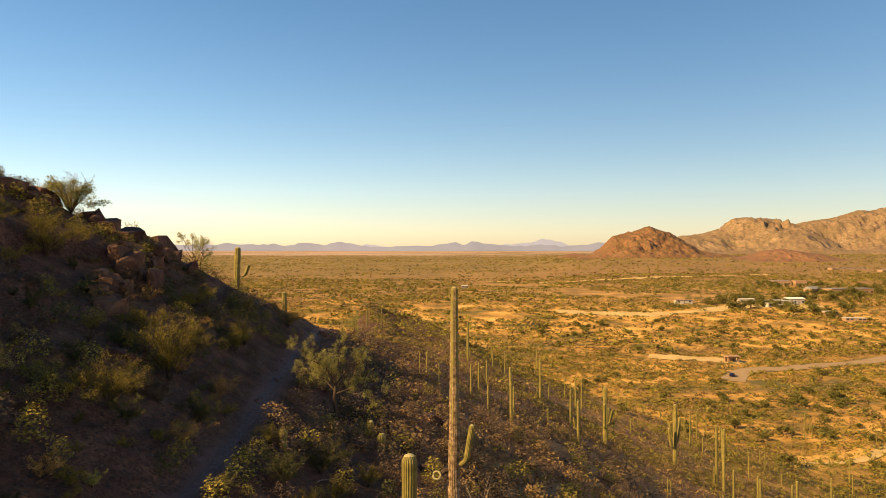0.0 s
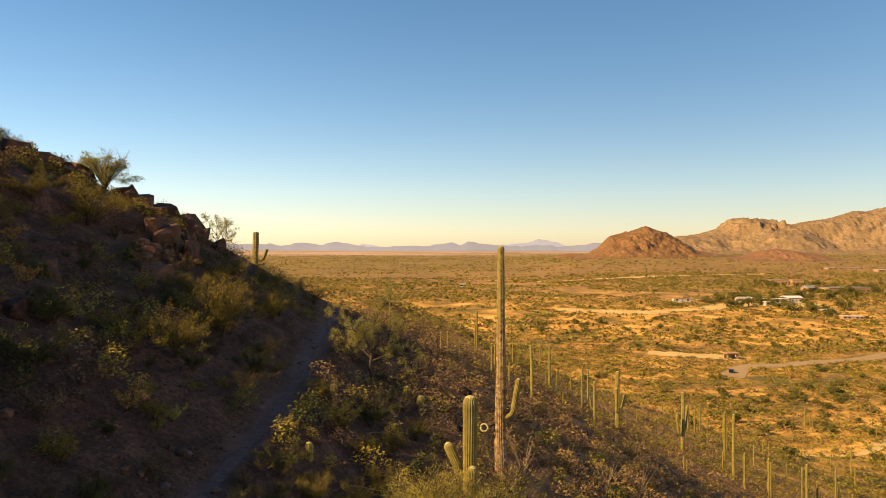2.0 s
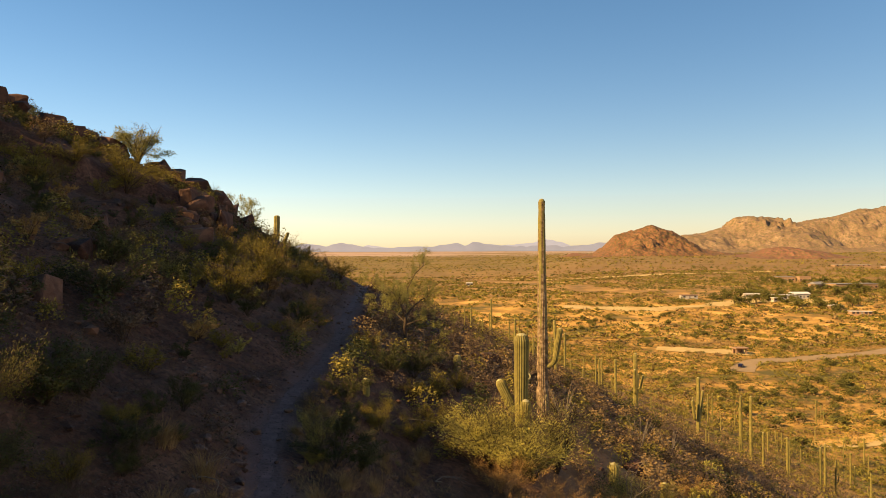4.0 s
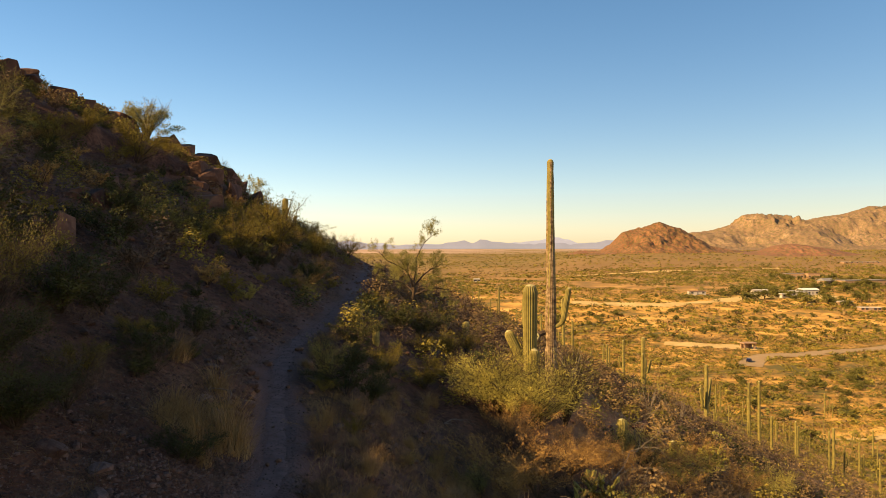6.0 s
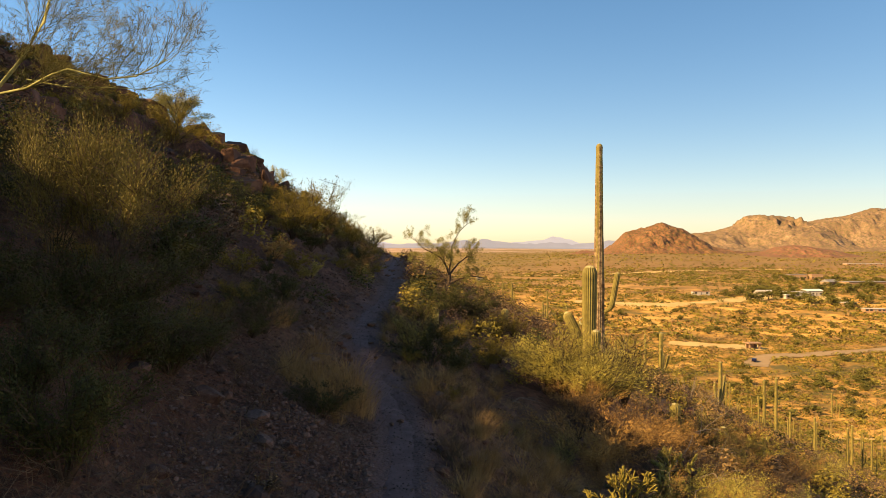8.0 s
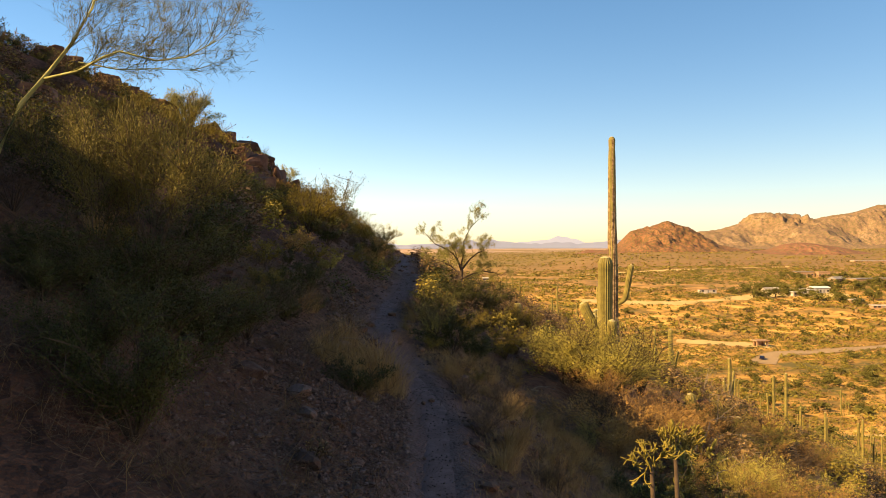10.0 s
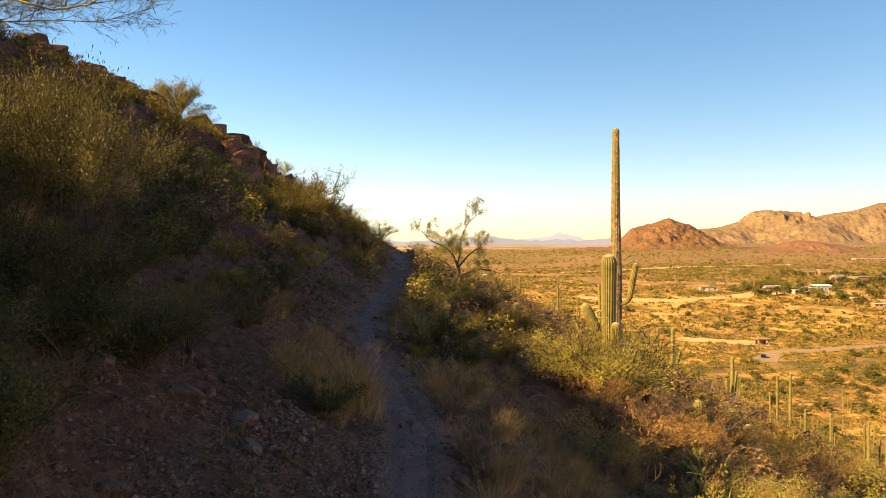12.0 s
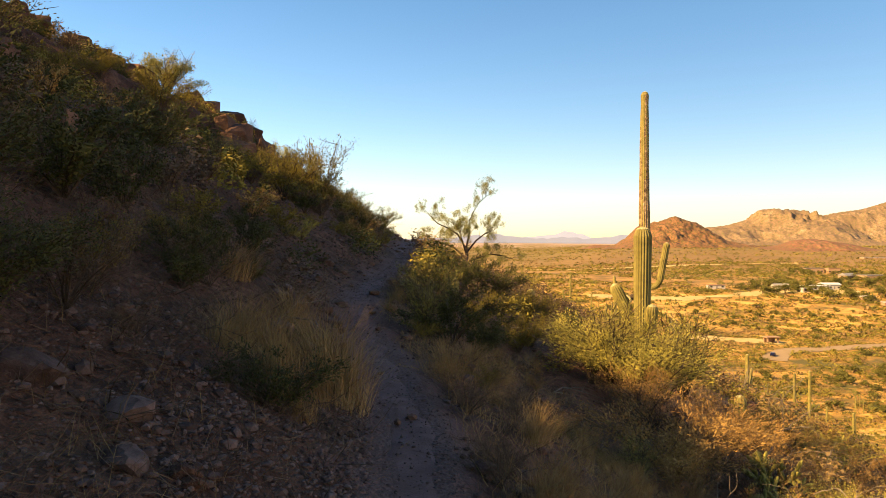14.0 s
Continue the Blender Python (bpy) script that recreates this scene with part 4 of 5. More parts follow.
def desert_tree(name, x, y, limbs, length, radius, depth, leaf_n, leaf_size, leaf_mat, bark, label, seed, split=(2, 4), spread=0.5, lift=0.06, lean=(0, 0), thin_leaf=0.4, fluff=0.03):
    rng = np.random.default_rng(seed)
    out, tips = [], []
    for i in range(limbs):
        a = rng.uniform(0, 2 * np.pi)
        w = np.array([0.55 * math.cos(a) + lean[0], 0.55 * math.sin(a) + lean[1], 1.0])
        tree_lines(rng, (0, 0, 0), w / np.linalg.norm(w), length, radius, depth, out, tips, split, spread, lift)
    root = new(name)
    tagged(root, label, "tree")
    v, f = tubes([o for o in out if o[1][0] >= radius * 0.25], 5)
    part("trunk", mesh_from("trunk", v, f, bark, True), root)
    v, f = tubes([o for o in out if o[1][0] < radius * 0.25], 3)
    part("branchwork", mesh_from("branchwork", v, f, bark), root)
    a, b = np.array([t[0] for t in tips]), np.array([t[1] for t in tips])
    pick, q = rng.integers(0, len(a), leaf_n), rng.uniform(0, 1.05, leaf_n)[:, None]
    c = a[pick] * (1 - q) + b[pick] * q + rng.normal(0, fluff, (leaf_n, 3))
    v, f = leaves(c, (b - a)[pick] / (np.linalg.norm((b - a)[pick], axis=1, keepdims=True) + 1e-6), leaf_size, rng, thin_leaf)
    part("crown", mesh_from("crown", v, f, leaf_mat), root)
    return stand(root, x, y, 0, 0.1)




def palo_verde(x, y, seed):
    """A leaning trunk, limbs that reach out over the slope, and a cloud of fine green twigs."""
    rng = np.random.default_rng(seed)
    z = float(ground(x, y)) - 0.1
    root = tagged(new("palo_verde"), "green-barked palo verde with fine bare twigs on the hillside", "tree")
    root.matrix_basis = pose(x, y, z)
    trunk = np.array([(-4.75, 7.6, z), (-4.6, 7.65, 5.6), (-4.35, 7.75, 6.25), (-4.08, 7.9, 6.68), (-3.84, 8.0, 7.06), (-3.62, 8.05, 7.5), (-3.5, 8.1, 8.1)]) - [x, y, z]
    limb = np.array([(-4.14, 7.87, 6.58), (-3.6, 7.65, 6.62), (-3.22, 7.48, 6.74), (-3.0, 7.4, 6.78), (-2.6, 7.45, 6.68), (-2.2, 7.3, 6.68), (-1.8, 7.1, 6.8)]) - [x, y, z]
    lower = np.array([(-3.6, 7.65, 6.72), (-3.1, 7.6, 6.62), (-2.6, 7.5, 6.6), (-2.1, 7.4, 6.55)]) - [x, y, z]
    out, tips = [], []
    for nm, line, r, n, reach in (("trunk", trunk, 0.036, 17, 0.6), ("limb", limb, 0.018, 34, 0.4), ("limb", lower, 0.010, 9, 0.28)):
        v, f = tubes([(line, np.linspace(r, r * 0.35, len(line)))], 7)
        part(nm, mesh_from(nm, v, f, M_BARK, True), root)
        for i in range(n):
            q = rng.uniform(0.6 * (nm == "limb") + 3.6 * (nm == "trunk"), len(line) - 1.001)
            p = line[int(q)] * (1 - q % 1) + line[int(q) + 1] * (q % 1)
            w = np.array([rng.uniform(0.3, 1.2), rng.normal(-0.1, 0.45), rng.uniform(0.0, 0.9)])
            tree_lines(rng, p, w / np.linalg.norm(w), reach * rng.uniform(0.7, 1.1), 0.005, 3, out, tips, (3, 6), 0.36, 0.03, 0.1)
    v, f = tubes(out, 3)
    part("branchwork", mesh_from("branchwork", v, f, M_PVTWIG), root)
    a, b = np.array([t[0] for t in tips]), np.array([t[1] for t in tips])
    pick, q = rng.integers(0, len(a), 6000), rng.uniform(0, 1.05, 6000)[:, None]
    v, f = leaves(a[pick] * (1 - q) + b[pick] * q, (b - a)[pick] * 8, 0.09, rng, 0.05)
    part("crown", mesh_from("crown", v, f, M_DULL), root)
    return root


palo_verde(-4.75, 7.5, 301)


def acacia(x, y, seed):
    """A crooked short trunk, low spreading limbs, one taller limb, and loose leaf clumps at the twig ends."""
    rng = np.random.default_rng(seed)
    root = tagged(new("acacia_tree"), "small sparse-leaved acacia tree beside the trail", "tree")
    trunk = np.array([(0, 0, 0), (0.06, 0, 0.55), (-0.03, 0.02, 1.1), (0.05, 0, 1.6), (0.0, 0, 1.95)])
    v, f = tubes([(trunk, np.linspace(0.13, 0.085, 5))], 8)
    part("trunk", mesh_from("trunk", v, f, M_STEM, True), root)
    limbs = [
        [(0, 0, 1.9), (-0.45, -0.1, 2.5), (-1.0, -0.2, 2.75), (-1.6, -0.3, 3.1), (-2.0, -0.3, 3.5)],
        [(-0.03, 0, 1.5), (-0.6, 0.3, 1.9), (-1.2, 0.5, 2.1), (-1.8, 0.6, 2.35)],
        [(0, 0, 1.95), (0.2, 0.1, 2.6), (0.15, 0.2, 3.2), (0.6, 0.3, 3.9), (1.1, 0.35, 4.3)],
        [(0.03, 0, 1.3), (0.7, -0.1, 1.55), (1.4, -0.2, 1.65), (2.0, -0.2, 1.6), (2.5, -0.2, 1.45)],
        [(0.05, 0, 1.75), (0.5, 0.4, 2.3), (1.0, 0.6, 2.6), (1.5, 0.7, 2.75)],
        [(0, 0, 1.7), (-0.2, -0.6, 2.2), (-0.3, -1.1, 2.6), (-0.5, -1.5, 2.9)],
    ]
    out, tips = [], []
    for k, limb in enumerate(limbs):
        pts = np.array(limb) + rng.normal(0, 0.03, (len(limb), 3)) * (np.arange(len(limb)) > 0)[:, None]
        v, f = tubes([(pts, np.linspace(0.055, 0.016, len(pts)))], 6)
        part("limb", mesh_from("limb", v, f, M_STEM, True), root)
        for i in range(12):
            q = rng.uniform(0.8, len(pts) - 1.001) if i else len(pts) - 1.001
            p = pts[int(q)] * (1 - q % 1) + pts[int(q) + 1] * (q % 1)
            w = (pts[-1] - pts[0]) / np.linalg.norm(pts[-1] - pts[0]) * 0.7 + rng.normal(0, 0.5, 3) + [0, 0, 0.25]
            tree_lines(rng, p, w / np.linalg.norm(w), rng.uniform(0.28, 0.45), 0.011, 3, out, tips, (2, 3), 0.6, 0.02, 0.2)
    v, f = tubes(out, 3)
    part("branchwork", mesh_from("branchwork", v, f, M_STEM), root)
    a, b = np.array([t[0] for t in tips]), np.array([t[1] for t in tips])
    lush = np.flatnonzero(rng.random(len(a)) < 0.75)
    pick, q = lush[rng.integers(0, len(lush), 18000)], rng.uniform(0, 1.05, 18000)[:, None]
    v, f = leaves(a[pick] * (1 - q) + b[pick] * q + rng.normal(0, 0.07, (18000, 3)), (b - a)[pick] * 4, 0.06, rng, 0.5)
    part("crown", mesh_from("crown", v, f, M_ACACIA), root)
    return stand(root, x, y, 0, 0.1)


AZ = float(ground(1.0, 45.5))
tree = acacia(1.0, 45.5, 302)
tree.scale = (1, 1, (6.75 - AZ) / 4.6)
ridge_tree = desert_tree("ridge_tree", -18.9, 54.6, 8, 1.05, 0.06, 3, 5200, 0.12, M_SAGE, M_BARK, "bushy palo verde on the rocky ridge", 303, (2, 4), 0.45, 0.06, (0.1, 0), 0.4, 0.12)
ridge_tree.scale = (1.25, 1.25, 0.85)
desert_tree("mesquite", -15.2, 71.6, 4, 1.45, 0.06, 3, 2600, 0.12, M_SAGE, M_STEM, "spindly sparse tree on the ridge", 304, (2, 4), 0.5, 0.04, fluff=0.1)
desert_tree("bare_shrub_tree", -17.0, 62.3, 4, 0.9, 0.035, 3, 260, 0.09, M_SAGE, M_DEAD, "leafless twiggy shrub on the ridge rocks", 305, (2, 4), 0.5, 0.05)


def ocotillo(x, y, n, length, label, seed, bark=None):
    rng = np.random.default_rng(seed)
    root = tagged(new("ocotillo"), label, "ocotillo")
    for i in range(n):
        a, l = rng.uniform(0, 2 * np.pi), rng.uniform(0.25, 0.6)
        ln = length * rng.uniform(0.7, 1.05)
        s = np.linspace(0, 1, 7)
        pts = np.stack([math.cos(a) * l * ln * s**1.15, math.sin(a) * l * ln * s**1.15, ln * s * (1 - 0.12 * s)], 1) + rng.normal(0, 0.02, (7, 3)) * s[:, None]
        v, f = tubes([(pts, 0.018 * (1.15 - 0.8 * s))], 4)
        part("wand", mesh_from("wand", v, f, bark or M_DEAD), root)
    return stand(root, x, y, 0, 0.05)


ocotillo(8.9, 34.6, 14, 2.2, "grey thorny ocotillo wands beside the tall saguaro", 401)
ocotillo(14.0, 40.6, 12, 2.4, "grey thorny ocotillo wands on the slope", 402)
ocotillo(17.5, 47.0, 12, 2.4, "grey thorny ocotillo wands on the slope", 403)


def cholla(x, y, size, label, seed, skin=None, length=0.30, thick=0.036, forks=3):
    """Short jointed branches covered in pale spines."""
    rng = np.random.default_rng(seed)
    root = tagged(new("cholla"), label, "cactus")
    joints = []

    def joint(p, d, ln, r, depth):
        q = p + d * ln
        joints.append((np.stack([p, p + d * ln * 0.2, p + d * ln * 0.8, q]), r * np.array([0.6, 1.0, 1.0, 0.3])))
        if depth:
            for _ in range(rng.integers(2, 4) if depth < 5 else 2):
                w = d + rng.normal(0, 0.6, 3) + np.array([0, 0, 0.2])
                joint(q - d * ln * 0.1, w / np.linalg.norm(w), ln * rng.uniform(0.75, 0.95), r * 0.93, depth - 1)

    for i in range(3):
        w = np.array([rng.normal(0, 0.5), rng.normal(0, 0.5), 1.0])
        joint(np.zeros(3), w / np.linalg.norm(w), length * size, thick * size, forks)
    v, f = tubes(joints, 5)
    part("joints", mesh_from("joints", v, f, skin or M_PALE, True), root)
    c = np.concatenate([np.repeat(j[0][1:3], 3, 0) + rng.normal(0, 0.8 * thick * size, (6, 3)) for j in joints])
    v, f = leaves(c, rng.normal(0, 1, c.shape), 1.4 * thick * size, rng, 0.12)
    part("spines", mesh_from("spines", v, f, M_BLOOM), root, "pale yellow spines")
    return stand(root, x, y, 0, 0.03)


for x, y, s, k in ((5.3, 13.9, 0.9, 501), (6.2, 15.0, 1.0, 502), (5.0, 12.6, 0.8, 503), (9.2, 20.5, 1.0, 504), (7.4, 20.2, 1.4, 510), (6.5, 18.0, 1.2, 511), (14.8, 32.9, 1.1, 512), (19.7, 46.3, 1.3, 505), (19, 44.4, 1.2, 506), (15.0, 43.0, 1.0, 507), (4.4, 12.9, 0.9, 509)):
    cholla(x, y, s, "branching cholla cactus with pale yellow spines", k)
for x, y, top, size, k in ((2.66, 5.15, 3.1, 0.55, 513), (2.35, 4.7, 3.05, 0.45, 514)):
    ob = cholla(x, y, size, "tall branching cholla with yellow-green joints beside the trail", k, M_OLIVE, 0.19, 0.014, 4)
    high = max(v.co.z for v in ob.children[0].data.vertices)
    lift = top - float(ground(x, y)) - high
    for o in ob.children:
        o.location.z = lift
    v, f = tubes([([(0, 0, -0.1), (0.05, 0.02, 0.5 * lift), (0, 0, lift + 0.05)], [0.035, 0.028, 0.016])], 7)
    part("stem", mesh_from("stem", v, f, M_STEM, True), ob, "dark woody stem")
cholla(-0.75, 7.0, 0.36, "small dry grey cholla beside the trail", 508, M_BROWN)


def dead_branch(x, y, size, seed, turn=0):
    rng = np.random.default_rng(seed)
    out, tips = [], []
    for i in range(3):
        w = np.array([rng.normal(0, 1), rng.normal(0, 1), rng.uniform(0.0, 0.35)])
        tree_lines(rng, (0, 0, 0.02), w / np.linalg.norm(w), 0.8 * size, 0.022 * size, 3, out, tips, (2, 3), 0.6, -0.05, 0.2)
    v, f = tubes(out, 4)
    me = mesh_from("dead_branch", v, f, M_DEAD)
    return stand(tagged(new("dead_branch", me), "bleached dead twisted branches lying on the slope", "branch"), x, y, turn, 0.02)


for x, y, s, k in ((5.6, 16.2, 1.1, 1), (6.6, 16.0, 1.2, 2), (4.9, 14.9, 0.9, 3), (7.2, 19.0, 1.2, 4), (3.1, 22.6, 0.9, 5), (1.9, 26.0, 1.1, 6), (-1.6, 14.3, 0.7, 9), (2.0, 33.0, 1.5, 10), (8.8, 21.6, 1.3, 11), (8.6, 24.0, 1.7, 14), (9.4, 26.4, 1.6, 15), (8.0, 22.6, 1.5, 16), (6.4, 13.6, 0.9, 12)):
    dead_branch(x, y, s, 600 + k, 40 * k)

def dead_shrub(seed):
    """A low dead shrub: thin bare twigs that spread from its root."""
    rng = np.random.default_rng(seed)
    out, tips = [], []
    for i in range(6):
        a = rng.uniform(0, 2 * np.pi)
        w = np.array([math.cos(a), math.sin(a), rng.uniform(0.15, 0.8)])
        tree_lines(rng, (rng.normal(0, 0.15), rng.normal(0, 0.15), 0.0), w / np.linalg.norm(w), 0.34, 0.0048, 2, out, tips, (2, 4), 0.5, -0.04, 0.18)
    v, f = tubes(out, 3)
    return mesh_from("dead_shrub", v, f, M_STEM)


HEAPS = [dead_shrub(680 + i) for i in range(4)]
rng = np.random.default_rng(690)
for i in range(90):
    y = float(rng.uniform(8, 21))
    x = float(trail_x(y)) - float(rng.uniform(1.0, 3.2 + 0.35 * y))
    if math.hypot(x - 1, y - 3.9) > 3.2:
        ob = tagged(new("dead_shrub", HEAPS[i % 4]), "collapsed dead grey-brown shrub on the stony bank", "shrub", "dead shrubs of the bank")
        ob.matrix_basis = pose(x, y, float(ground(x, y)) - 0.01, 0, 0, float(rng.uniform(0, 360)))
        k = float(rng.uniform(0.6, 1.3))
        ob.scale = (k, k, k)

# ---- rocks ----


def rock_mesh(seed, material, sub=2, flat=0.75, jag=0.22):
    rng = np.random.default_rng(seed)
    bm = bmesh.new()
    bmesh.ops.create_icosphere(bm, subdivisions=sub, radius=0.5)
    planes = [(Vector(rng.normal(0, 1, 3)).normalized(), rng.uniform(0.22, 0.40)) for _ in range(12)]
    for v in bm.verts:
        for nrm, dd in planes:
            over = v.co.dot(nrm) - dd
            if over > 0:
                v.co -= nrm * over * 0.92
        v.co *= 1 + jag * (0.6 * noise.noise(v.co * 3 + Vector((seed, 0, 0))) + 0.5 * noise.noise(v.co * 8 + Vector((seed, 5, 0))))
        v.co.z *= flat
    me = bpy.data.meshes.new("rock")
    bm.to_mesh(me)
    bm.free()
    me.materials.append(material)
    return me


ROCKS = [rock_mesh(700 + i, M_ROCK if i % 2 else M_STONE, 3 if i < 4 else 2) for i in range(7)]


def crag_mesh(seed):
    """An angular block: the hull of points strewn over a box, with worn edges."""
    rng = np.random.default_rng(seed)
    bm = bmesh.new()
    p = rng.uniform(-0.5, 0.5, (16, 3))
    axis = rng.integers(0, 3, 16)
    p[np.arange(16), axis] = np.sign(p[np.arange(16), axis]) * rng.uniform(0.38, 0.5, 16)
    for co in p:
        bm.verts.new(co)
    bmesh.ops.convex_hull(bm, input=bm.verts[:])
    bmesh.ops.delete(bm, geom=[v for v in bm.verts if not v.link_faces], context="VERTS")
    bmesh.ops.dissolve_limit(bm, angle_limit=0.35, verts=bm.verts[:], edges=bm.edges[:])
    bmesh.ops.bevel(bm, geom=bm.edges[:], offset=0.025, segments=1, affect="EDGES")
    me = bpy.data.meshes.new("block")
    bm.to_mesh(me)
    bm.free()
    me.materials.append(M_ROCK)
    return me


CRAGS = [crag_mesh(760 + i) for i in range(8)]


def rock(x, y, size, k, label, sink=0.25, turn=0, squash=(1, 1, 1)):
    ob = tagged(new("rock", ROCKS[k]), label, "rock")
    ob.matrix_basis = pose(x, y, float(ground(x, y)) + size * (0.3 - sink), 0, 0, turn)
    ob.scale = (size * squash[0], size * squash[1], size * squash[2])
    return ob


for x, y, s, k in ((1.1, 10.7, 0.32, 2), (1.5, 11.25, 0.42, 3), (1.95, 11.0, 0.36, 5), (-0.76, 8.5, 0.24, 1), (-1.1, 8.4, 0.5, 0), (-1.9, 8.8, 0.5, 2), (-0.72, 12.4, 0.5, 2), (-1.0, 12.9, 0.6, 0), (-1.4, 13.4, 0.45, 4), (-0.35, 7.6, 0.25, 6), (-2.6, 8.3, 0.4, 4), (-2.9, 9.6, 0.45, 2), (-1.9, 15.6, 0.4, 2), (-2.0, 16.4, 0.4, 0), (1.1, 13.5, 0.3, 3), (0.95, 15.0, 0.3, 4), (1.4, 17.0, 0.3, 2), (-2.3, 20.4, 0.4, 4), (-2.5, 22.6, 0.5, 2), (2.4, 19.4, 0.35, 2), (2.9, 18.2, 0.3, 4), (3.9, 30.5, 0.9, 2), (17.0, 44.0, 1.2, 3), (-0.69, 8.45, 0.2, 1), (-1.62, 6.46, 0.3, 2), (-0.82, 6.95, 0.55, 0), (-1.3, 8.9, 0.42, 4), (1.1, 9.96, 0.3, 3), (1.45, 10.55, 0.32, 1), (-0.86, 13.6, 0.45, 2), (-0.92, 14.8, 0.4, 4), (-1.0, 15.4, 0.42, 0), (-1.0, 14.2, 0.35, 1), (-1.2, 16.2, 0.4, 2)):
    rock(x, y, s, k, "angular reddish stone beside the trail" if k % 2 else "grey weathered stone beside the trail", 0.3, 53 * k + 17 * x)


def outcrop(x, y, blocks, size, seed, label):
    """Angular blocks that jut out of the slope together."""
    rng = np.random.default_rng(seed)
    root = tagged(new("rock_outcrop"), label, "rock")
    z = float(ground(x, y))
    root.matrix_basis = pose(x, y, z)
    for i in range(blocks):
        dx, dy = rng.normal(0, 0.45 * size, 2)
        ob = part("block", CRAGS[int(rng.integers(0, 8))], root)
        s = size * rng.uniform(0.55, 1.15)
        ob.matrix_basis = pose(dx, dy, float(ground(x + dx, y + dy)) - z + 0.12 * s, rng.uniform(-14, 14), rng.uniform(-14, 14), rng.uniform(0, 360))
        ob.scale = (s * rng.uniform(0.8, 1.3), s * rng.uniform(0.8, 1.3), s * rng.uniform(0.7, 1.15))
    return root


for x, y, n, s, k in ((-9.6, 26.2, 4, 1.0, 1), (-9.9, 41.6, 6, 1.2, 2), (-11.5, 43.6, 6, 1.3, 3), (-12.6, 45.4, 6, 1.6, 4), (-15.2, 59.8, 6, 1.7, 5), (-15.6, 58.2, 7, 1.7, 6), (-16.8, 56.6, 7, 1.6, 7), (-17.8, 55.2, 6, 1.5, 8), (-20.5, 53.5, 7, 1.5, 9), (-23, 51.5, 7, 1.6, 10), (-26, 50, 7, 1.8, 11), (-13.7, 24, 5, 1.1, 12), (-12.5, 33, 6, 1.2, 13), (-8.0, 20.5, 4, 0.9, 14), (-16, 30, 6, 1.4, 15), (3.0, 40.5, 5, 0.9, 16), (6.3, 40.0, 5, 0.9, 17), (9.5, 37.5, 5, 0.8, 18), (12.0, 34.5, 5, 0.8, 19), (-3.2, 66.5, 4, 0.8, 20), (6.8, 52, 5, 1.0, 21), (-7.4, 36, 4, 0.9, 22), (-14.7, 60.2, 6, 2.2, 23), (-14.2, 57.0, 6, 1.8, 24), (-16.2, 60.4, 5, 1.6, 25), (-13.0, 50.4, 7, 1.7, 26), (-13.6, 53.8, 6, 1.7, 27)):
    outcrop(x, y, n, s, 800 + k, "jutting reddish-brown rock outcrop on the hillside")


def scatter_stones(name, n, region, size, seed, material, label):
    """Loose stones as one mesh."""
    rng = np.random.default_rng(seed)
    bm = bmesh.new()
    bmesh.ops.create_icosphere(bm, subdivisions=1, radius=0.5)
    bv, bf = np.array([v.co for v in bm.verts]), np.array([[v.index for v in f.verts] for f in bm.faces])
    bm.free()
    x, y = region(rng, n)
    s = size * rng.lognormal(0, 0.45, n)
    V = bv[None] * (1 + rng.normal(0, 0.14, (n, len(bv), 1))) * rng.uniform(0.55, 1.15, (n, 1, 3)) * np.array([1, 1, 0.65])
    a = rng.uniform(0, 2 * np.pi, n)
    c, q = np.cos(a)[:, None], np.sin(a)[:, None]
    W = np.stack([V[:, :, 0] * c - V[:, :, 1] * q, V[:, :, 0] * q + V[:, :, 1] * c, V[:, :, 2]], -1) * s[:, None, None]
    W += np.stack([x, y, ground(x, y) + 0.12 * s], -1)[:, None]
    F = bf[None] + (np.arange(n) * len(bv))[:, None, None]
    return tagged(new(name, mesh_from(name, W.reshape(-1, 3), F.reshape(-1, 3), material)), label, "stones", kind="stuff")


def beside_trail(rng, n):
    y = rng.uniform(5.5, 34, n) ** 1.0
    u = rng.normal(0, 2.6, n)
    u = np.where(np.abs(u) < 0.5, np.sign(u) * (0.42 + np.abs(rng.normal(0, 1.5, n))), u)
    return trail_x(y) + u, y


def over_slope(rng, n):
    y = rng.uniform(8, 95, n)
    return trail_x(y) + rng.uniform(-24, 30, n), y


def on_trail(rng, n):
    y = rng.uniform(6, 40, n)
    return trail_x(y) + rng.normal(0, 0.42, n), y


scatter_stones("gravel", 3600, beside_trail, 0.05, 901, M_STONE, "loose grey and reddish stones beside the trail")
def scree(rng, n):
    y = rng.uniform(5.8, 12.5, n)
    return trail_x(y) - 0.35 - np.abs(rng.normal(0, 1.5, n)), y


scatter_stones("scree", 7600, scree, 0.035, 904, M_STONE, "loose grey scree of small stones above the trail")
def above_trail(rng, n):
    y = rng.uniform(9, 30, n)
    return trail_x(y) - rng.uniform(0.5, 10, n), y


scatter_stones("bank_stones", 2600, above_trail, 0.075, 905, M_STONE, "loose grey stones on the bank above the trail")
scatter_stones("slope_stones", 4000, over_slope, 0.15, 902, M_ROCK, "loose reddish stones over the slope")
scatter_stones("trail_pebbles", 6500, on_trail, 0.019, 903, M_PEBBLE, "small pebbles on the trail")

# low dry herbs and tangled twigs between the shrubs


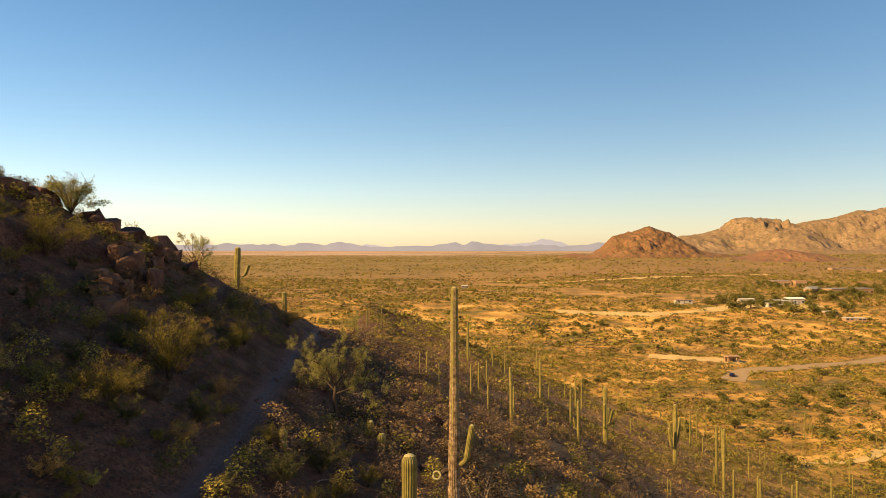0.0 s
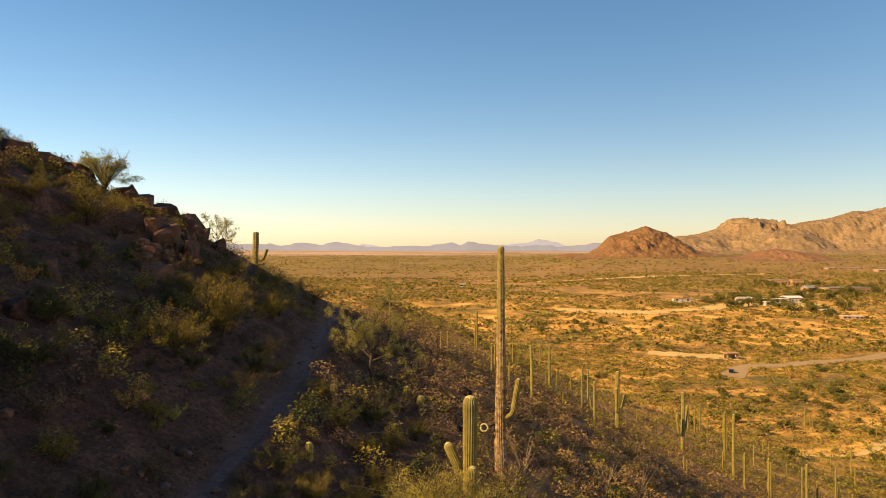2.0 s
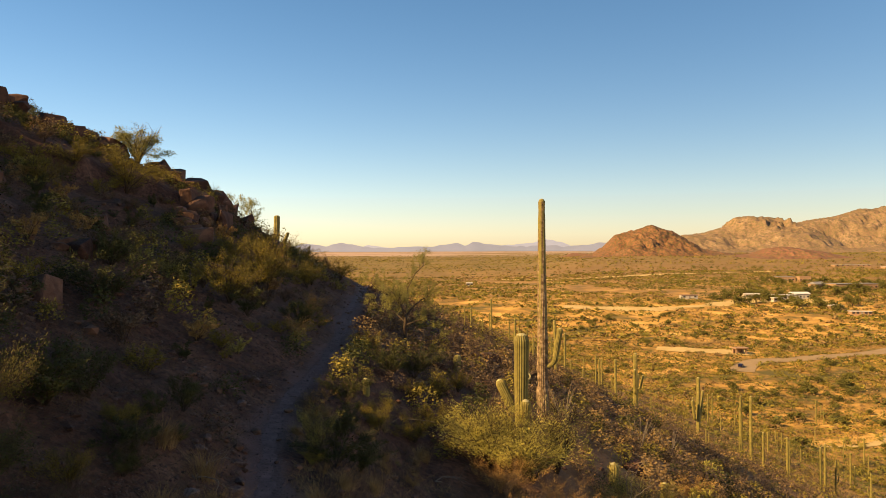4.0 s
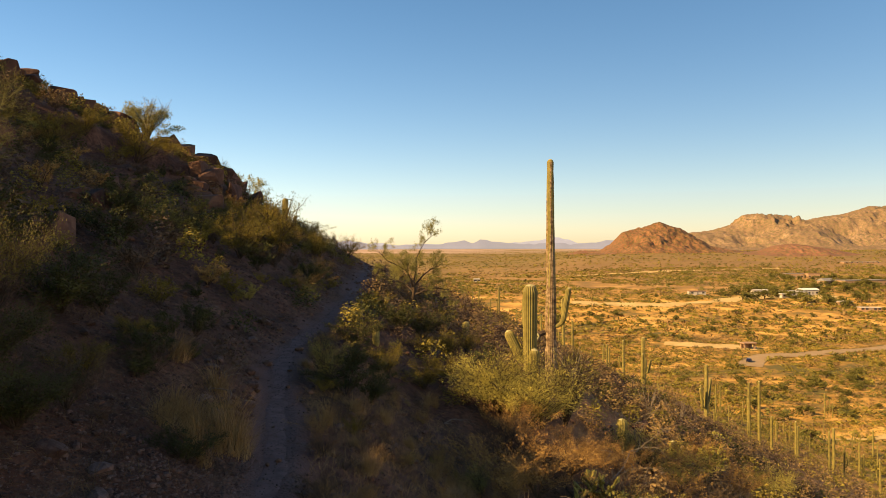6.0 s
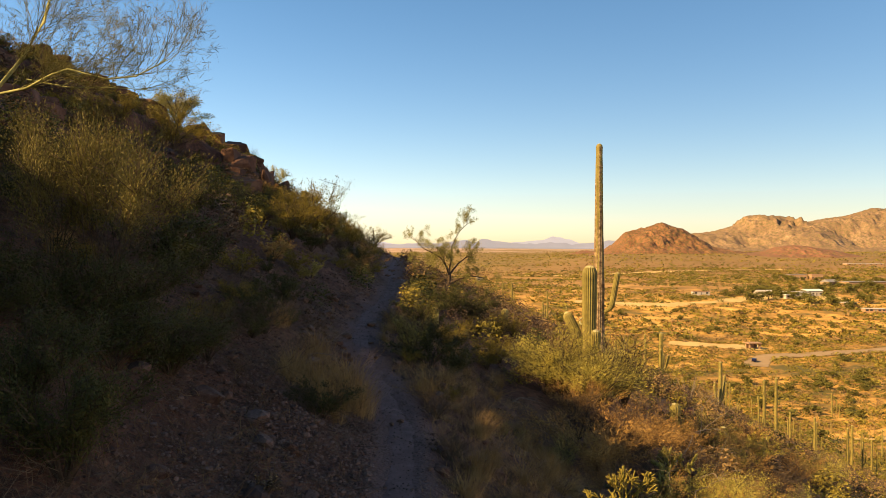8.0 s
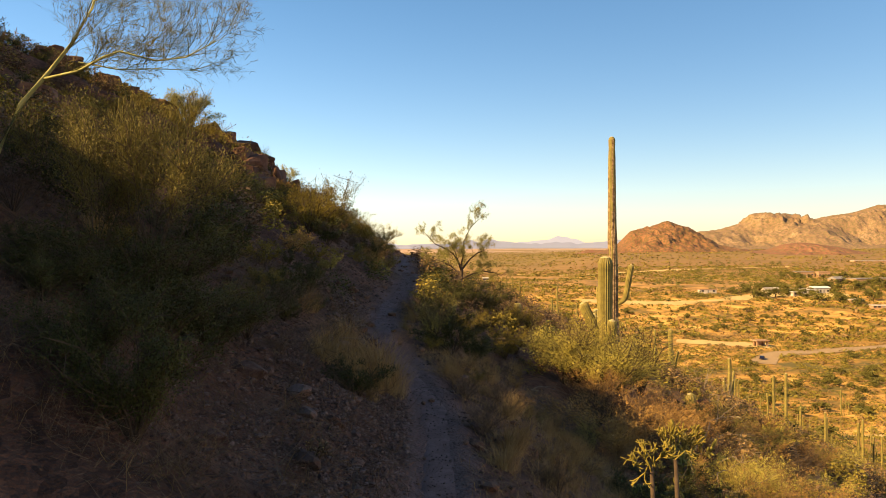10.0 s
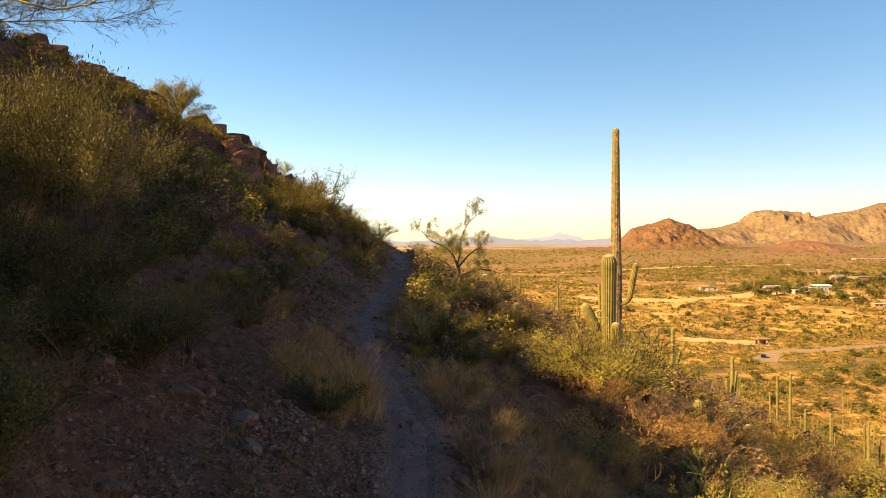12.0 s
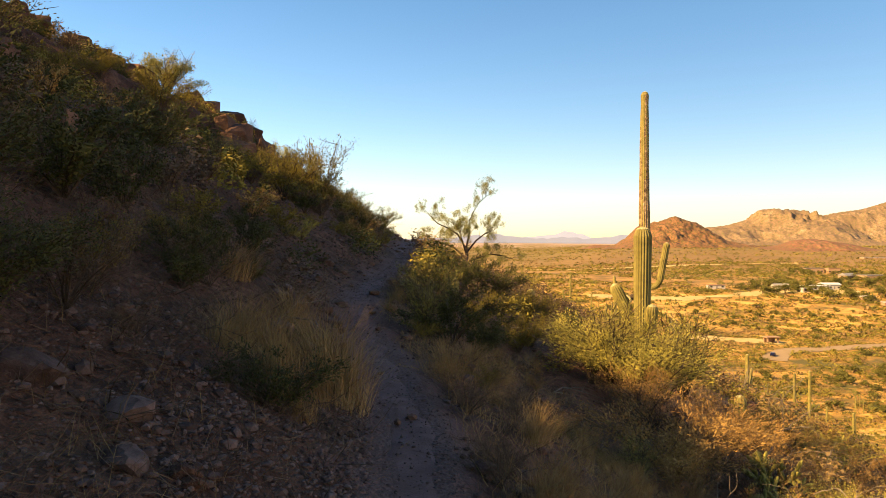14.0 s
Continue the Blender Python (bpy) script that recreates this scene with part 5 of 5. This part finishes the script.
def litter(name, n, k, spread, flat, lo, hi, wide, material, label, seed, share=0.62, reach=57, side=12):
    rng = np.random.default_rng(seed)
    hy = 4.6 + reach * rng.random(n) ** 1.5
    hu = np.where(rng.random(n) < share, -1, 1) * rng.uniform(0.55, side, n)
    hx = trail_x(hy) + hu
    root = np.repeat(np.stack([hx, hy, ground(hx, hy) - 0.02], 1), k, 0) + np.concatenate([rng.normal(0, spread, (n * k, 2)), np.zeros((n * k, 1))], 1)
    ln = rng.uniform(lo, hi, n * k)
    d = np.stack([rng.normal(0, flat, n * k), rng.normal(0, flat, n * k), rng.uniform(0.25, 1.0, n * k)], 1)
    d /= np.linalg.norm(d, axis=1, keepdims=True)
    mid = root + d * ln[:, None] * 0.5 + rng.normal(0, 0.03, (n * k, 3))
    tip = root + d * ln[:, None] + rng.normal(0, 0.05, (n * k, 3))
    sd = np.cross(d, rng.normal(0, 1, (n * k, 3)))
    sd = sd / np.linalg.norm(sd, axis=1, keepdims=True) * wide
    v = np.stack([root - sd, root + sd, mid + sd * 0.8, mid - sd * 0.8, tip], 1).reshape(-1, 3)
    b = np.arange(n * k)[:, None] * 5
    return tagged(new(name, mesh_from(name, v.tolist(), (b + [[0, 1, 2, 3]]).tolist() + (b + [[3, 2, 4]]).tolist(), material)), label, "herbs", kind="stuff")


M_HERB = leafy("dry_herb", (0.05, 0.028, 0.012), (0.11, 0.07, 0.028), (0.22, 0.15, 0.06))
M_TWIG = leafy("dark_twig", (0.025, 0.015, 0.009), (0.06, 0.036, 0.02), (0.13, 0.085, 0.05), through=0.05)
litter("dry_herbs", 2600, 8, 0.10, 0.4, 0.10, 0.38, 0.003, M_HERB, "low dry straw-coloured herbs between the shrubs", 910)
litter("bank_grass", 1500, 12, 0.12, 0.45, 0.10, 0.32, 0.0028, M_GRASS, "thin dry straw-coloured grass on the bank below the trail", 913, 0.0, 18, 5)
litter("twig_mat", 2600, 12, 0.2, 1.0, 0.10, 0.42, 0.0026, M_BROWN, "mat of fine dry twigs and stalks beside the trail", 912, 0.78, 15, 9)
litter("twig_tangles", 2800, 9, 0.18, 1.0, 0.15, 0.55, 0.004, M_TWIG, "tangled dark dry twigs over the slope", 911, 0.75)

LANES = {
    "road": ([(133, 334), (138, 347), (148, 358), (172, 364), (215, 380), (260, 405), (360, 470)], 10),
    "dirt_turnout": ([(112, 394), (135, 386), (155, 382)], 12),
    "dirt_track": ([(90, 560), (150, 545), (195, 560), (240, 590), (300, 600)], 16),
    "far_track": ([(60, 905), (150, 890), (260, 930), (420, 980)], 12),
    "wash": ([(95, 205), (125, 215), (150, 240), (200, 250)], 2.5),
    "yard": ([(238, 588), (290, 584)], 16),
}


def clear(x, y):
    """True away from the valley's road and tracks."""
    ok = np.ones(len(x), bool)
    for pts, width in LANES.values():
        for (ax, ay), (bx, by) in zip(pts, pts[1:]):
            t = np.clip(((x - ax) * (bx - ax) + (y - ay) * (by - ay)) / ((bx - ax) ** 2 + (by - ay) ** 2), 0, 1)
            ok &= np.hypot(x - ax - t * (bx - ax), y - ay - t * (by - ay)) > width / 2 - 0.8
    return ok & (np.hypot(x - 136, y - 341) > 6) & ~((np.abs(x - 138) < 6) & (y > 322) & (y < 345))


# ---- valley scrub ----


def scrub(name, x, y, h, quads, material, seed, label, flake=0.0, broad=(0.6, 1.0), tall=1.0):
    """Many small clumps as one mesh: leafy flakes heaped into uneven domes."""
    rng = np.random.default_rng(seed)
    n = len(x)
    z = ground(x, y, False)
    a, r = rng.uniform(0, 2 * np.pi, (n, quads)), rng.uniform(0.1, 1, (n, quads)) ** 0.5
    up = rng.uniform(0.05, 1, (n, quads))
    rad = np.sqrt(np.maximum(1 - up**2 * 0.9, 0.05)) * r
    wide = h * rng.uniform(*broad, n)
    c = np.stack([x[:, None] + np.cos(a) * rad * wide[:, None], y[:, None] + np.sin(a) * rad * wide[:, None], z[:, None] + up * h[:, None] * tall * (0.6 + 0.4 * r)], -1).reshape(-1, 3)
    way = np.stack([np.cos(a) * rad, np.sin(a) * rad, up * 0.9], -1).reshape(-1, 3)
    out = way + rng.normal(0, 0.3, way.shape)
    v, f = leaves(c, rng.normal(0, 1, way.shape) * [1, 1, 0.25], np.repeat(h, quads) * (flake or 0.55 * (10.0 / quads) ** 0.5), rng, 0.7, 0.25, out)
    return tagged(new(name, mesh_from(name, v, f, material)), label, "scrub", kind="stuff")


for (m, rows), nm, lab in zip(FAR_SHRUBS.items(), ("hillside_scrub_olive", "hillside_scrub_green", "hillside_scrub_brown", "hillside_scrub_pale", "hillside_scrub_twiggy"), ("yellow-olive shrubs over the hillside", "dark green shrubs over the hillside", "dry brown shrubs over the hillside", "pale grey-green shrubs over the hillside", "grey-brown twiggy shrubs over the hillside")):
    m = {M_DRY: M_DUN, M_CREO: M_OLIVE, M_PALE: M_DULL}.get(m, m)
    r = np.array(rows)
    near = r[:, 1] < 62
    scrub(nm, r[near, 0], r[near, 1], r[near, 2] * 1.1, 300, m, 925, lab, 0.095, (0.5, 0.75))
    scrub(nm, r[~near, 0], r[~near, 1], r[~near, 2], 90, m, 926, lab, 0.11)


def in_view(rng, n, y0, y1, left=-0.62, right=0.66, power=1.0):
    y = (rng.uniform(0, 1, n) * (y1**power - y0**power) + y0**power) ** (1 / power)
    return y * rng.uniform(left, right, n), y


rng = np.random.default_rng(920)
kinds = ((M_OLIVE, "olive_scrub", "yellow-olive desert scrub over the valley", 0.55), (M_MESQ, "green_scrub", "green desert scrub over the valley", 0.25), (M_DUN, "brown_scrub", "dry brown desert scrub over the valley", 0.2))
for i, (m, nm, lab, share) in enumerate(kinds):
    x, y = in_view(rng, int(46000 * share), 70, 420, power=1.7)
    ok = (x - trail_x(y) > 6) & (value_noise(x, y, 28, 30 + i) + 0.35 * value_noise(x, y, 9, 35) > -0.16) & ~((y < 95) & (x < 12 + 0.45 * y)) & clear(x, y)
    x, y = x[ok], y[ok]
    hh = np.minimum(rng.lognormal(0.1, 0.42, len(x)), 3.0) * np.interp(y, [70, 260], [0.42, 0.85])
    near = y < 190
    scrub(nm, x[near], y[near], hh[near], 34, m, 930 + i, lab, 0.28, (0.7, 1.25), 0.8)
    scrub(nm, x[~near], y[~near], hh[~near], 18, m, 934 + i, lab, 0.44, (0.8, 1.4), 0.7)
    x, y = in_view(rng, int(46000 * share), 400, 1000, power=1.6)
    ok = (value_noise(x, y, 45, 40 + i) + 0.4 * value_noise(x, y, 16, 45) > -0.12) & clear(x, y)
    x, y = x[ok], y[ok]
    scrub(nm, x, y, np.minimum(rng.lognormal(0.35, 0.4, len(x)), 3.4), 8, m, 940 + i, lab, 0.7, (0.8, 1.5), 0.6)
    x, y = in_view(rng, int(24000 * share), 950, 2900, power=1.4)
    ok = value_noise(x, y, 90, 50 + i) > -0.1
    x, y = x[ok], y[ok]
    scrub(nm, x, y, rng.uniform(1.5, 3.2, len(x)), 4, m, 950 + i, lab, 0.9, (0.8, 1.5), 0.55)
# low growth over the sunny slope
for i, (m, nm, lab) in enumerate(((M_OLIVE, "slope_scrub_olive", "low yellow-olive scrub over the sunny slope"), (M_BROWN, "slope_scrub_grey", "low grey-brown twiggy scrub over the sunny slope"), (M_DUN, "slope_scrub_brown", "low dry brown scrub over the sunny slope"))):
    y = 42 + 190 * rng.random(3200) ** 1.3
    x = trail_x(y) + rng.uniform(2.5, 16 + 0.5 * y, 3200)
    ok = (x < 10 + 0.63 * y) & (value_noise(x, y, 7, 80 + i) > -0.2)
    ok &= rng.random(3200) < (0.55, 1.0, 1.0)[i]
    scrub(nm, x[ok], y[ok], rng.uniform(0.35, 0.95, ok.sum()), 18, m, 970 + i, lab, 0.27)
# larger trees of the valley washes


def valley_tree(seed, label):
    """A many-stemmed desert tree: forked trunk and a loose, broken crown."""
    rng = np.random.default_rng(seed)
    root = tagged(new("mesquite_tree"), label, "tree", "trees of the valley")
    out, tips = [], []
    for i in range(3):
        w = np.array([rng.normal(0, 0.5), rng.normal(0, 0.5), 1.0])
        tree_lines(rng, (0, 0, 0), w / np.linalg.norm(w), 1.5, 0.12, 2, out, tips, (2, 4), 0.6, 0.0, 0.12)
    v, f = tubes([o for o in out if o[1][0] > 0.05], 4)
    part("trunk", mesh_from("trunk", v, f, M_STEM), root)
    b = np.array([t[1] for t in tips])
    c = b[rng.integers(0, len(b), 420)] + rng.normal(0, 0.5, (420, 3)) * [1, 1, 0.7]
    v, f = leaves(c, rng.normal(0, 1, c.shape), 0.52, rng, 0.7)
    part("crown", mesh_from("crown", v, f, M_MESQ), root)
    return root


TREES = [valley_tree(980 + i, "rounded green mesquite tree on the valley floor") for i in range(3)]
first = set(TREES)


def plant_tree(x, y, s):
    ob = random.choice(TREES)
    m = pose(x, y, float(ground(x, y)) - 0.15, 0, 0, random.uniform(0, 360))
    if ob in first:
        first.discard(ob)
        ob.matrix_basis = m
    else:
        ob = copy_thing(ob, m)
    ob.scale = (s * random.uniform(0.95, 1.35), s * random.uniform(0.95, 1.35), s)


for cx, cy, r, n in ((80, 480, 22, 9), (112, 490, 16, 7), (140, 290, 12, 8), (160, 285, 14, 8), (178, 300, 14, 6), (120, 300, 9, 4), (150, 420, 20, 6), (250, 430, 26, 8), (190, 345, 14, 5), (105, 250, 10, 4), (215, 470, 24, 6)):
    for i in range(n):
        plant_tree(float(cx + rng.normal(0, r)), float(cy + rng.normal(0, r * 0.6)), float(rng.uniform(0.5, 1.05)))
for cx, cy, r, n in ((268, 590, 26, 16), (245, 600, 20, 9), (300, 620, 30, 12), (372, 690, 30, 14), (345, 690, 16, 6), (375, 800, 40, 14), (290, 560, 24, 8), (420, 760, 40, 12), (330, 640, 34, 10)):
    for i in range(n):
        plant_tree(float(cx + rng.normal(0, r)), float(cy + rng.normal(0, r * 0.5)), float(rng.uniform(1.0, 2.0)))
for i in range(150):
    y = float(rng.uniform(190, 540))
    x = y * float(rng.uniform(0.2, 0.64))
    if clear(np.array([x]), np.array([y]))[0] and value_noise(x, y, 45, 64) > -0.1:
        plant_tree(x, y, float(rng.uniform(0.4, 0.95)))
x, y = in_view(rng, 420, 560, 1050, 0.28, 0.66, 1.2)
scrub("village_trees", x, y, rng.uniform(2.5, 5, len(x)), 50, M_MESQ, 961, "dark green trees round the valley houses")

# ---- road, houses, car ----
M_ROAD = mat("pale_asphalt", [(0.3, (0.22, 0.145, 0.07)), (0.7, (0.28, 0.19, 0.095))], 0.3, bump=0.2, bump_scale=3)
M_SAND = mat("bare_sand", [(0.3, (0.36, 0.24, 0.08)), (0.7, (0.48, 0.33, 0.13))], 0.08, bump=0.4, bump_scale=1)


def lane(name, pts, width, material, label, lift=0.25):
    """A strip along the ground."""
    pts = np.array(pts, float)
    s = np.concatenate([[0], np.cumsum(np.linalg.norm(np.diff(pts, axis=0), axis=1))])
    q = np.linspace(0, s[-1], max(int(s[-1] / 4), 8))
    cx, cy = np.interp(q, s, pts[:, 0]), np.interp(q, s, pts[:, 1])
    for _ in range(3):
        cx[1:-1], cy[1:-1] = (cx[:-2] + cx[1:-1] + cx[2:]) / 3, (cy[:-2] + cy[1:-1] + cy[2:]) / 3
    dx, dy = np.gradient(cx), np.gradient(cy)
    ln = np.hypot(dx, dy)
    t = np.linspace(-1, 1, 5)
    rag = 0.25 if name == "road" else 1.0
    w = width / 2 * (1 + rag * 1.1 * value_noise(q, q * 0, 18, 71) + rag * 0.7 * value_noise(q, q * 0, 7, 72))
    LX, LY = cx[:, None] + (-dy / ln * w)[:, None] * t, cy[:, None] + (dx / ln * w)[:, None] * t
    LZ = ground(LX, LY, False) + lift
    i = np.arange(LX.size).reshape(LX.shape)
    fq = np.stack([i[:-1, :-1], i[:-1, 1:], i[1:, 1:], i[1:, :-1]], -1).reshape(-1, 4)
    return tagged(new(name, mesh_from(name, np.stack([LX, LY, LZ], -1).reshape(-1, 3), fq, material)), label, "road", kind="structure")


lane("road", *LANES["road"], M_ROAD, "pale paved road curving across the valley")
lane("dirt_turnout", *LANES["dirt_turnout"], M_SAND, "bare sandy turnout beside the road")
lane("dirt_track", *LANES["dirt_track"], M_SAND, "sandy track across the valley")
lane("dirt_track", *LANES["far_track"], M_SAND, "sandy track across the valley")
lane("dirt_track", *LANES["wash"], M_SAND, "sandy wash in the valley")
lane("dirt_yard", *LANES["yard"], M_SAND, "bare sandy yard beside the white houses")

M_WALL = mat("white_stucco", [(0.3, (0.33, 0.28, 0.22)), (0.7, (0.43, 0.38, 0.31))], 0.6, bump=0.2)
M_ADOBE = mat("tan_adobe", [(0.3, (0.24, 0.14, 0.075)), (0.7, (0.33, 0.20, 0.11))], 0.6, bump=0.2)
M_ROOF = mat("grey_roof", [(0.3, (0.15, 0.135, 0.12)), (0.7, (0.22, 0.20, 0.18))], 0.8, bump=0.2)
M_WHITEROOF = mat("white_roof", [(0.3, (0.45, 0.42, 0.37)), (0.7, (0.55, 0.52, 0.47))], 0.8, bump=0.1)
M_GLASS = mat("dark_window", [(0.3, (0.02, 0.02, 0.025)), (0.7, (0.05, 0.05, 0.055))], 1, rough=0.15, bump=0)


def box_mesh(name, sx, sy, sz, material, bevel=0.0):
    bm = bmesh.new()
    bmesh.ops.create_cube(bm, size=1)
    bmesh.ops.scale(bm, vec=(sx, sy, sz), verts=bm.verts)
    bmesh.ops.translate(bm, vec=(0, 0, sz / 2), verts=bm.verts)
    if bevel:
        bmesh.ops.bevel(bm, geom=bm.edges[:], offset=bevel, segments=2, affect="EDGES")
    me = bpy.data.meshes.new(name)
    bm.to_mesh(me)
    bm.free()
    me.materials.append(material)
    return me


def gable_mesh(sx, sy, rise, material):
    v = [(-sx / 2, -sy / 2, 0), (sx / 2, -sy / 2, 0), (sx / 2, sy / 2, 0), (-sx / 2, sy / 2, 0), (-sx / 2, 0, rise), (sx / 2, 0, rise)]
    f = [(0, 1, 5, 4), (2, 3, 4, 5), (1, 2, 5), (3, 0, 4), (3, 2, 1, 0)]
    return mesh_from("roof", v, f, material)


def house(x, y, w, d, h, turn, wall, roof, pitch, label, windows=4):
    """Walls with openings set in, a roof with eaves, windows with frames and a door."""
    z = float(min(ground(x + a * w / 2, y + b * d / 2) for a in (-1, 0, 1) for b in (-1, 0, 1)))
    root = tagged(new("house"), label, "house")
    root.matrix_basis = pose(x, y, z - 0.2, 0, 0, turn)
    part("wall", box_mesh("wall", w, d, h + 0.9, wall, 0.08), root)
    if pitch:
        r = part("roof", gable_mesh(w + 1.2, d + 1.2, pitch, roof), root)
    else:
        r = part("roof", box_mesh("roof", w + 0.7, d + 0.7, 0.35, roof, 0.08), root)
    r.location = (0, 0, h + 0.9)
    for i in range(windows):
        wx = (i + 0.5) / windows * w - w / 2
        if i == windows // 2:
            o = part("door", box_mesh("door", 1.1, 0.12, 2.1, M_ROOF), root)
            o.location = (wx, -d / 2 - 0.03, 0.9)
        else:
            o = part("window", box_mesh("window", 1.7, 0.12, 1.2, M_GLASS), root)
            o.location = (wx, -d / 2 - 0.03, 1.7)
    return root


for args in ((268, 598, 20, 9, 3.2, 6, M_WALL, M_WHITEROOF, 0, "long low white stucco house in the valley", 6), (283, 606, 13, 9, 3.6, 4, M_WALL, M_WHITEROOF, 1.3, "white gabled house in the valley", 4), (246, 609, 12, 8, 2.8, -5, M_WALL, M_WHITEROOF, 0, "small white flat-roofed house in the valley", 3), (377, 704, 42, 14, 4.2, 8, M_ADOBE, M_ROOF, 0, "long dark-walled building under a grey roof", 9), (366, 820, 18, 10, 4.2, 0, M_ADOBE, M_ROOF, 0, "tan adobe house among trees", 5), (384, 815, 12, 9, 4.6, 0, M_ADOBE, M_ADOBE, 0, "tan adobe house among trees", 4), (194, 600, 13, 5, 2.4, 3, M_WALL, M_ADOBE, 0, "small long shed on bare ground", 3),
             (281, 548, 11, 7, 2.2, 12, M_ADOBE, M_WALL, 0, "low white and grey house in the valley", 4), (283, 517, 13, 7, 2.0, -8, M_ADOBE, M_WALL, 0, "low pale house in the valley", 5), (606, 1026, 34, 12, 2.4, 0, M_ADOBE, M_WALL, 0, "long pale building before the mountains", 8), (564, 1060, 50, 12, 1.9, 0, M_ADOBE, M_WALL, 0, "long pale building before the mountains", 7), (28, 775, 6, 6, 2.6, 0, M_WALL, M_WHITEROOF, 0, "lone white house on the plain", 4), (345, 705, 13, 9, 4.0, 30, M_ADOBE, M_ROOF, 2.2, "dark gabled house among trees", 4), (255, 585, 8, 6, 2.6, 20, M_WALL, M_WHITEROOF, 0, "small white outbuilding beside the houses", 2)):
    house(*args)


def kiosk(x, y):
    """An open shelter: four stone piers and a flat roof."""
    root = tagged(new("roadside_shelter"), "small open tan stone shelter beside the road", "shelter")
    root.matrix_basis = pose(x, y, float(ground(x, y)) - 0.1, 0, 0, 10)
    for a, b in ((-2.6, -1.6), (2.6, -1.6), (-2.6, 1.6), (2.6, 1.6)):
        part("pier", box_mesh("pier", 0.8, 0.8, 2.9, M_ADOBE, 0.06), root).location = (a, b, 0)
    part("back_wall", box_mesh("back_wall", 4.2, 0.4, 2.9, M_ADOBE, 0.05), root).location = (0, 1.9, 0)
    part("roof", box_mesh("roof", 7.2, 5.0, 0.5, M_ADOBE, 0.08), root).location = (0, 0, 2.9)


kiosk(149, 379)
M_CAR = mat("dark_blue_paint", [(0.3, (0.006, 0.007, 0.02)), (0.7, (0.01, 0.012, 0.032))], 1, rough=0.25, bump=0)
M_TYRE = mat("tyre_rubber", [(0.3, (0.015, 0.015, 0.015)), (0.7, (0.03, 0.03, 0.03))], 10, bump=0.1)
M_RIM = mat("wheel_rim", [(0.3, (0.35, 0.35, 0.36)), (0.7, (0.5, 0.5, 0.5))], 5, rough=0.3, bump=0)


def car(x, y, turn):
    root = tagged(new("car"), "dark blue parked car at the bend of the road", "car")
    root.matrix_basis = pose(x, y, float(ground(x, y)) + 0.28, 0, 0, turn)
    bm = bmesh.new()
    prof = [(-2.2, 0.35), (-2.2, 0.85), (-1.9, 0.95), (-1.5, 1.45), (0.4, 1.5), (1.05, 1.0), (2.0, 0.85), (2.2, 0.65), (2.2, 0.35)]
    a = [bm.verts.new((p[0], -0.88, p[1])) for p in prof]
    b = [bm.verts.new((p[0], 0.88, p[1])) for p in prof]
    bm.faces.new(a), bm.faces.new(b[::-1])
    for i in range(len(prof)):
        j = (i + 1) % len(prof)
        bm.faces.new((a[j], a[i], b[i], b[j]))
    bmesh.ops.recalc_face_normals(bm, faces=bm.faces)
    bmesh.ops.bevel(bm, geom=bm.edges[:], offset=0.08, segments=2, affect="EDGES")
    me = bpy.data.meshes.new("body")
    bm.to_mesh(me)
    bm.free()
    me.materials.append(M_CAR)
    part("body", me, root)
    for s in (-1, 1):
        part("side_window", mesh_from("side_window", [(-1.45, 0.9 * s, 1.0), (0.85, 0.9 * s, 1.0), (0.3, 0.9 * s, 1.4), (-1.3, 0.9 * s, 1.38)], [(0, 1, 2, 3)], M_GLASS), root)
    part("windscreen", mesh_from("windscreen", [(1.04, -0.7, 1.04), (1.04, 0.7, 1.04), (0.5, 0.65, 1.46), (0.5, -0.65, 1.46)], [(0, 1, 2, 3)], M_GLASS), root)
    for wx in (-1.35, 1.35):
        for wy in (-0.85, 0.85):
            bm = bmesh.new()
            bmesh.ops.create_cone(bm, cap_ends=True, segments=18, radius1=0.33, radius2=0.33, depth=0.22)
            bmesh.ops.bevel(bm, geom=[e for e in bm.edges if abs(e.verts[0].co.z - e.verts[1].co.z) < 1e-5], offset=0.04, segments=2, affect="EDGES")
            me = bpy.data.meshes.new("wheel")
            bm.to_mesh(me)
            bm.free()
            me.materials.append(M_TYRE)
            wh = part("wheel", me, root)
            wh.matrix_basis = pose(wx, wy, 0.33, 90, 0, 0)
            bm = bmesh.new()
            bmesh.ops.create_cone(bm, cap_ends=True, segments=14, radius1=0.2, radius2=0.2, depth=0.25)
            me = bpy.data.meshes.new("rim")
            bm.to_mesh(me)
            bm.free()
            me.materials.append(M_RIM)
            part("rim", me, wh)


car(136.5, 345, 60)
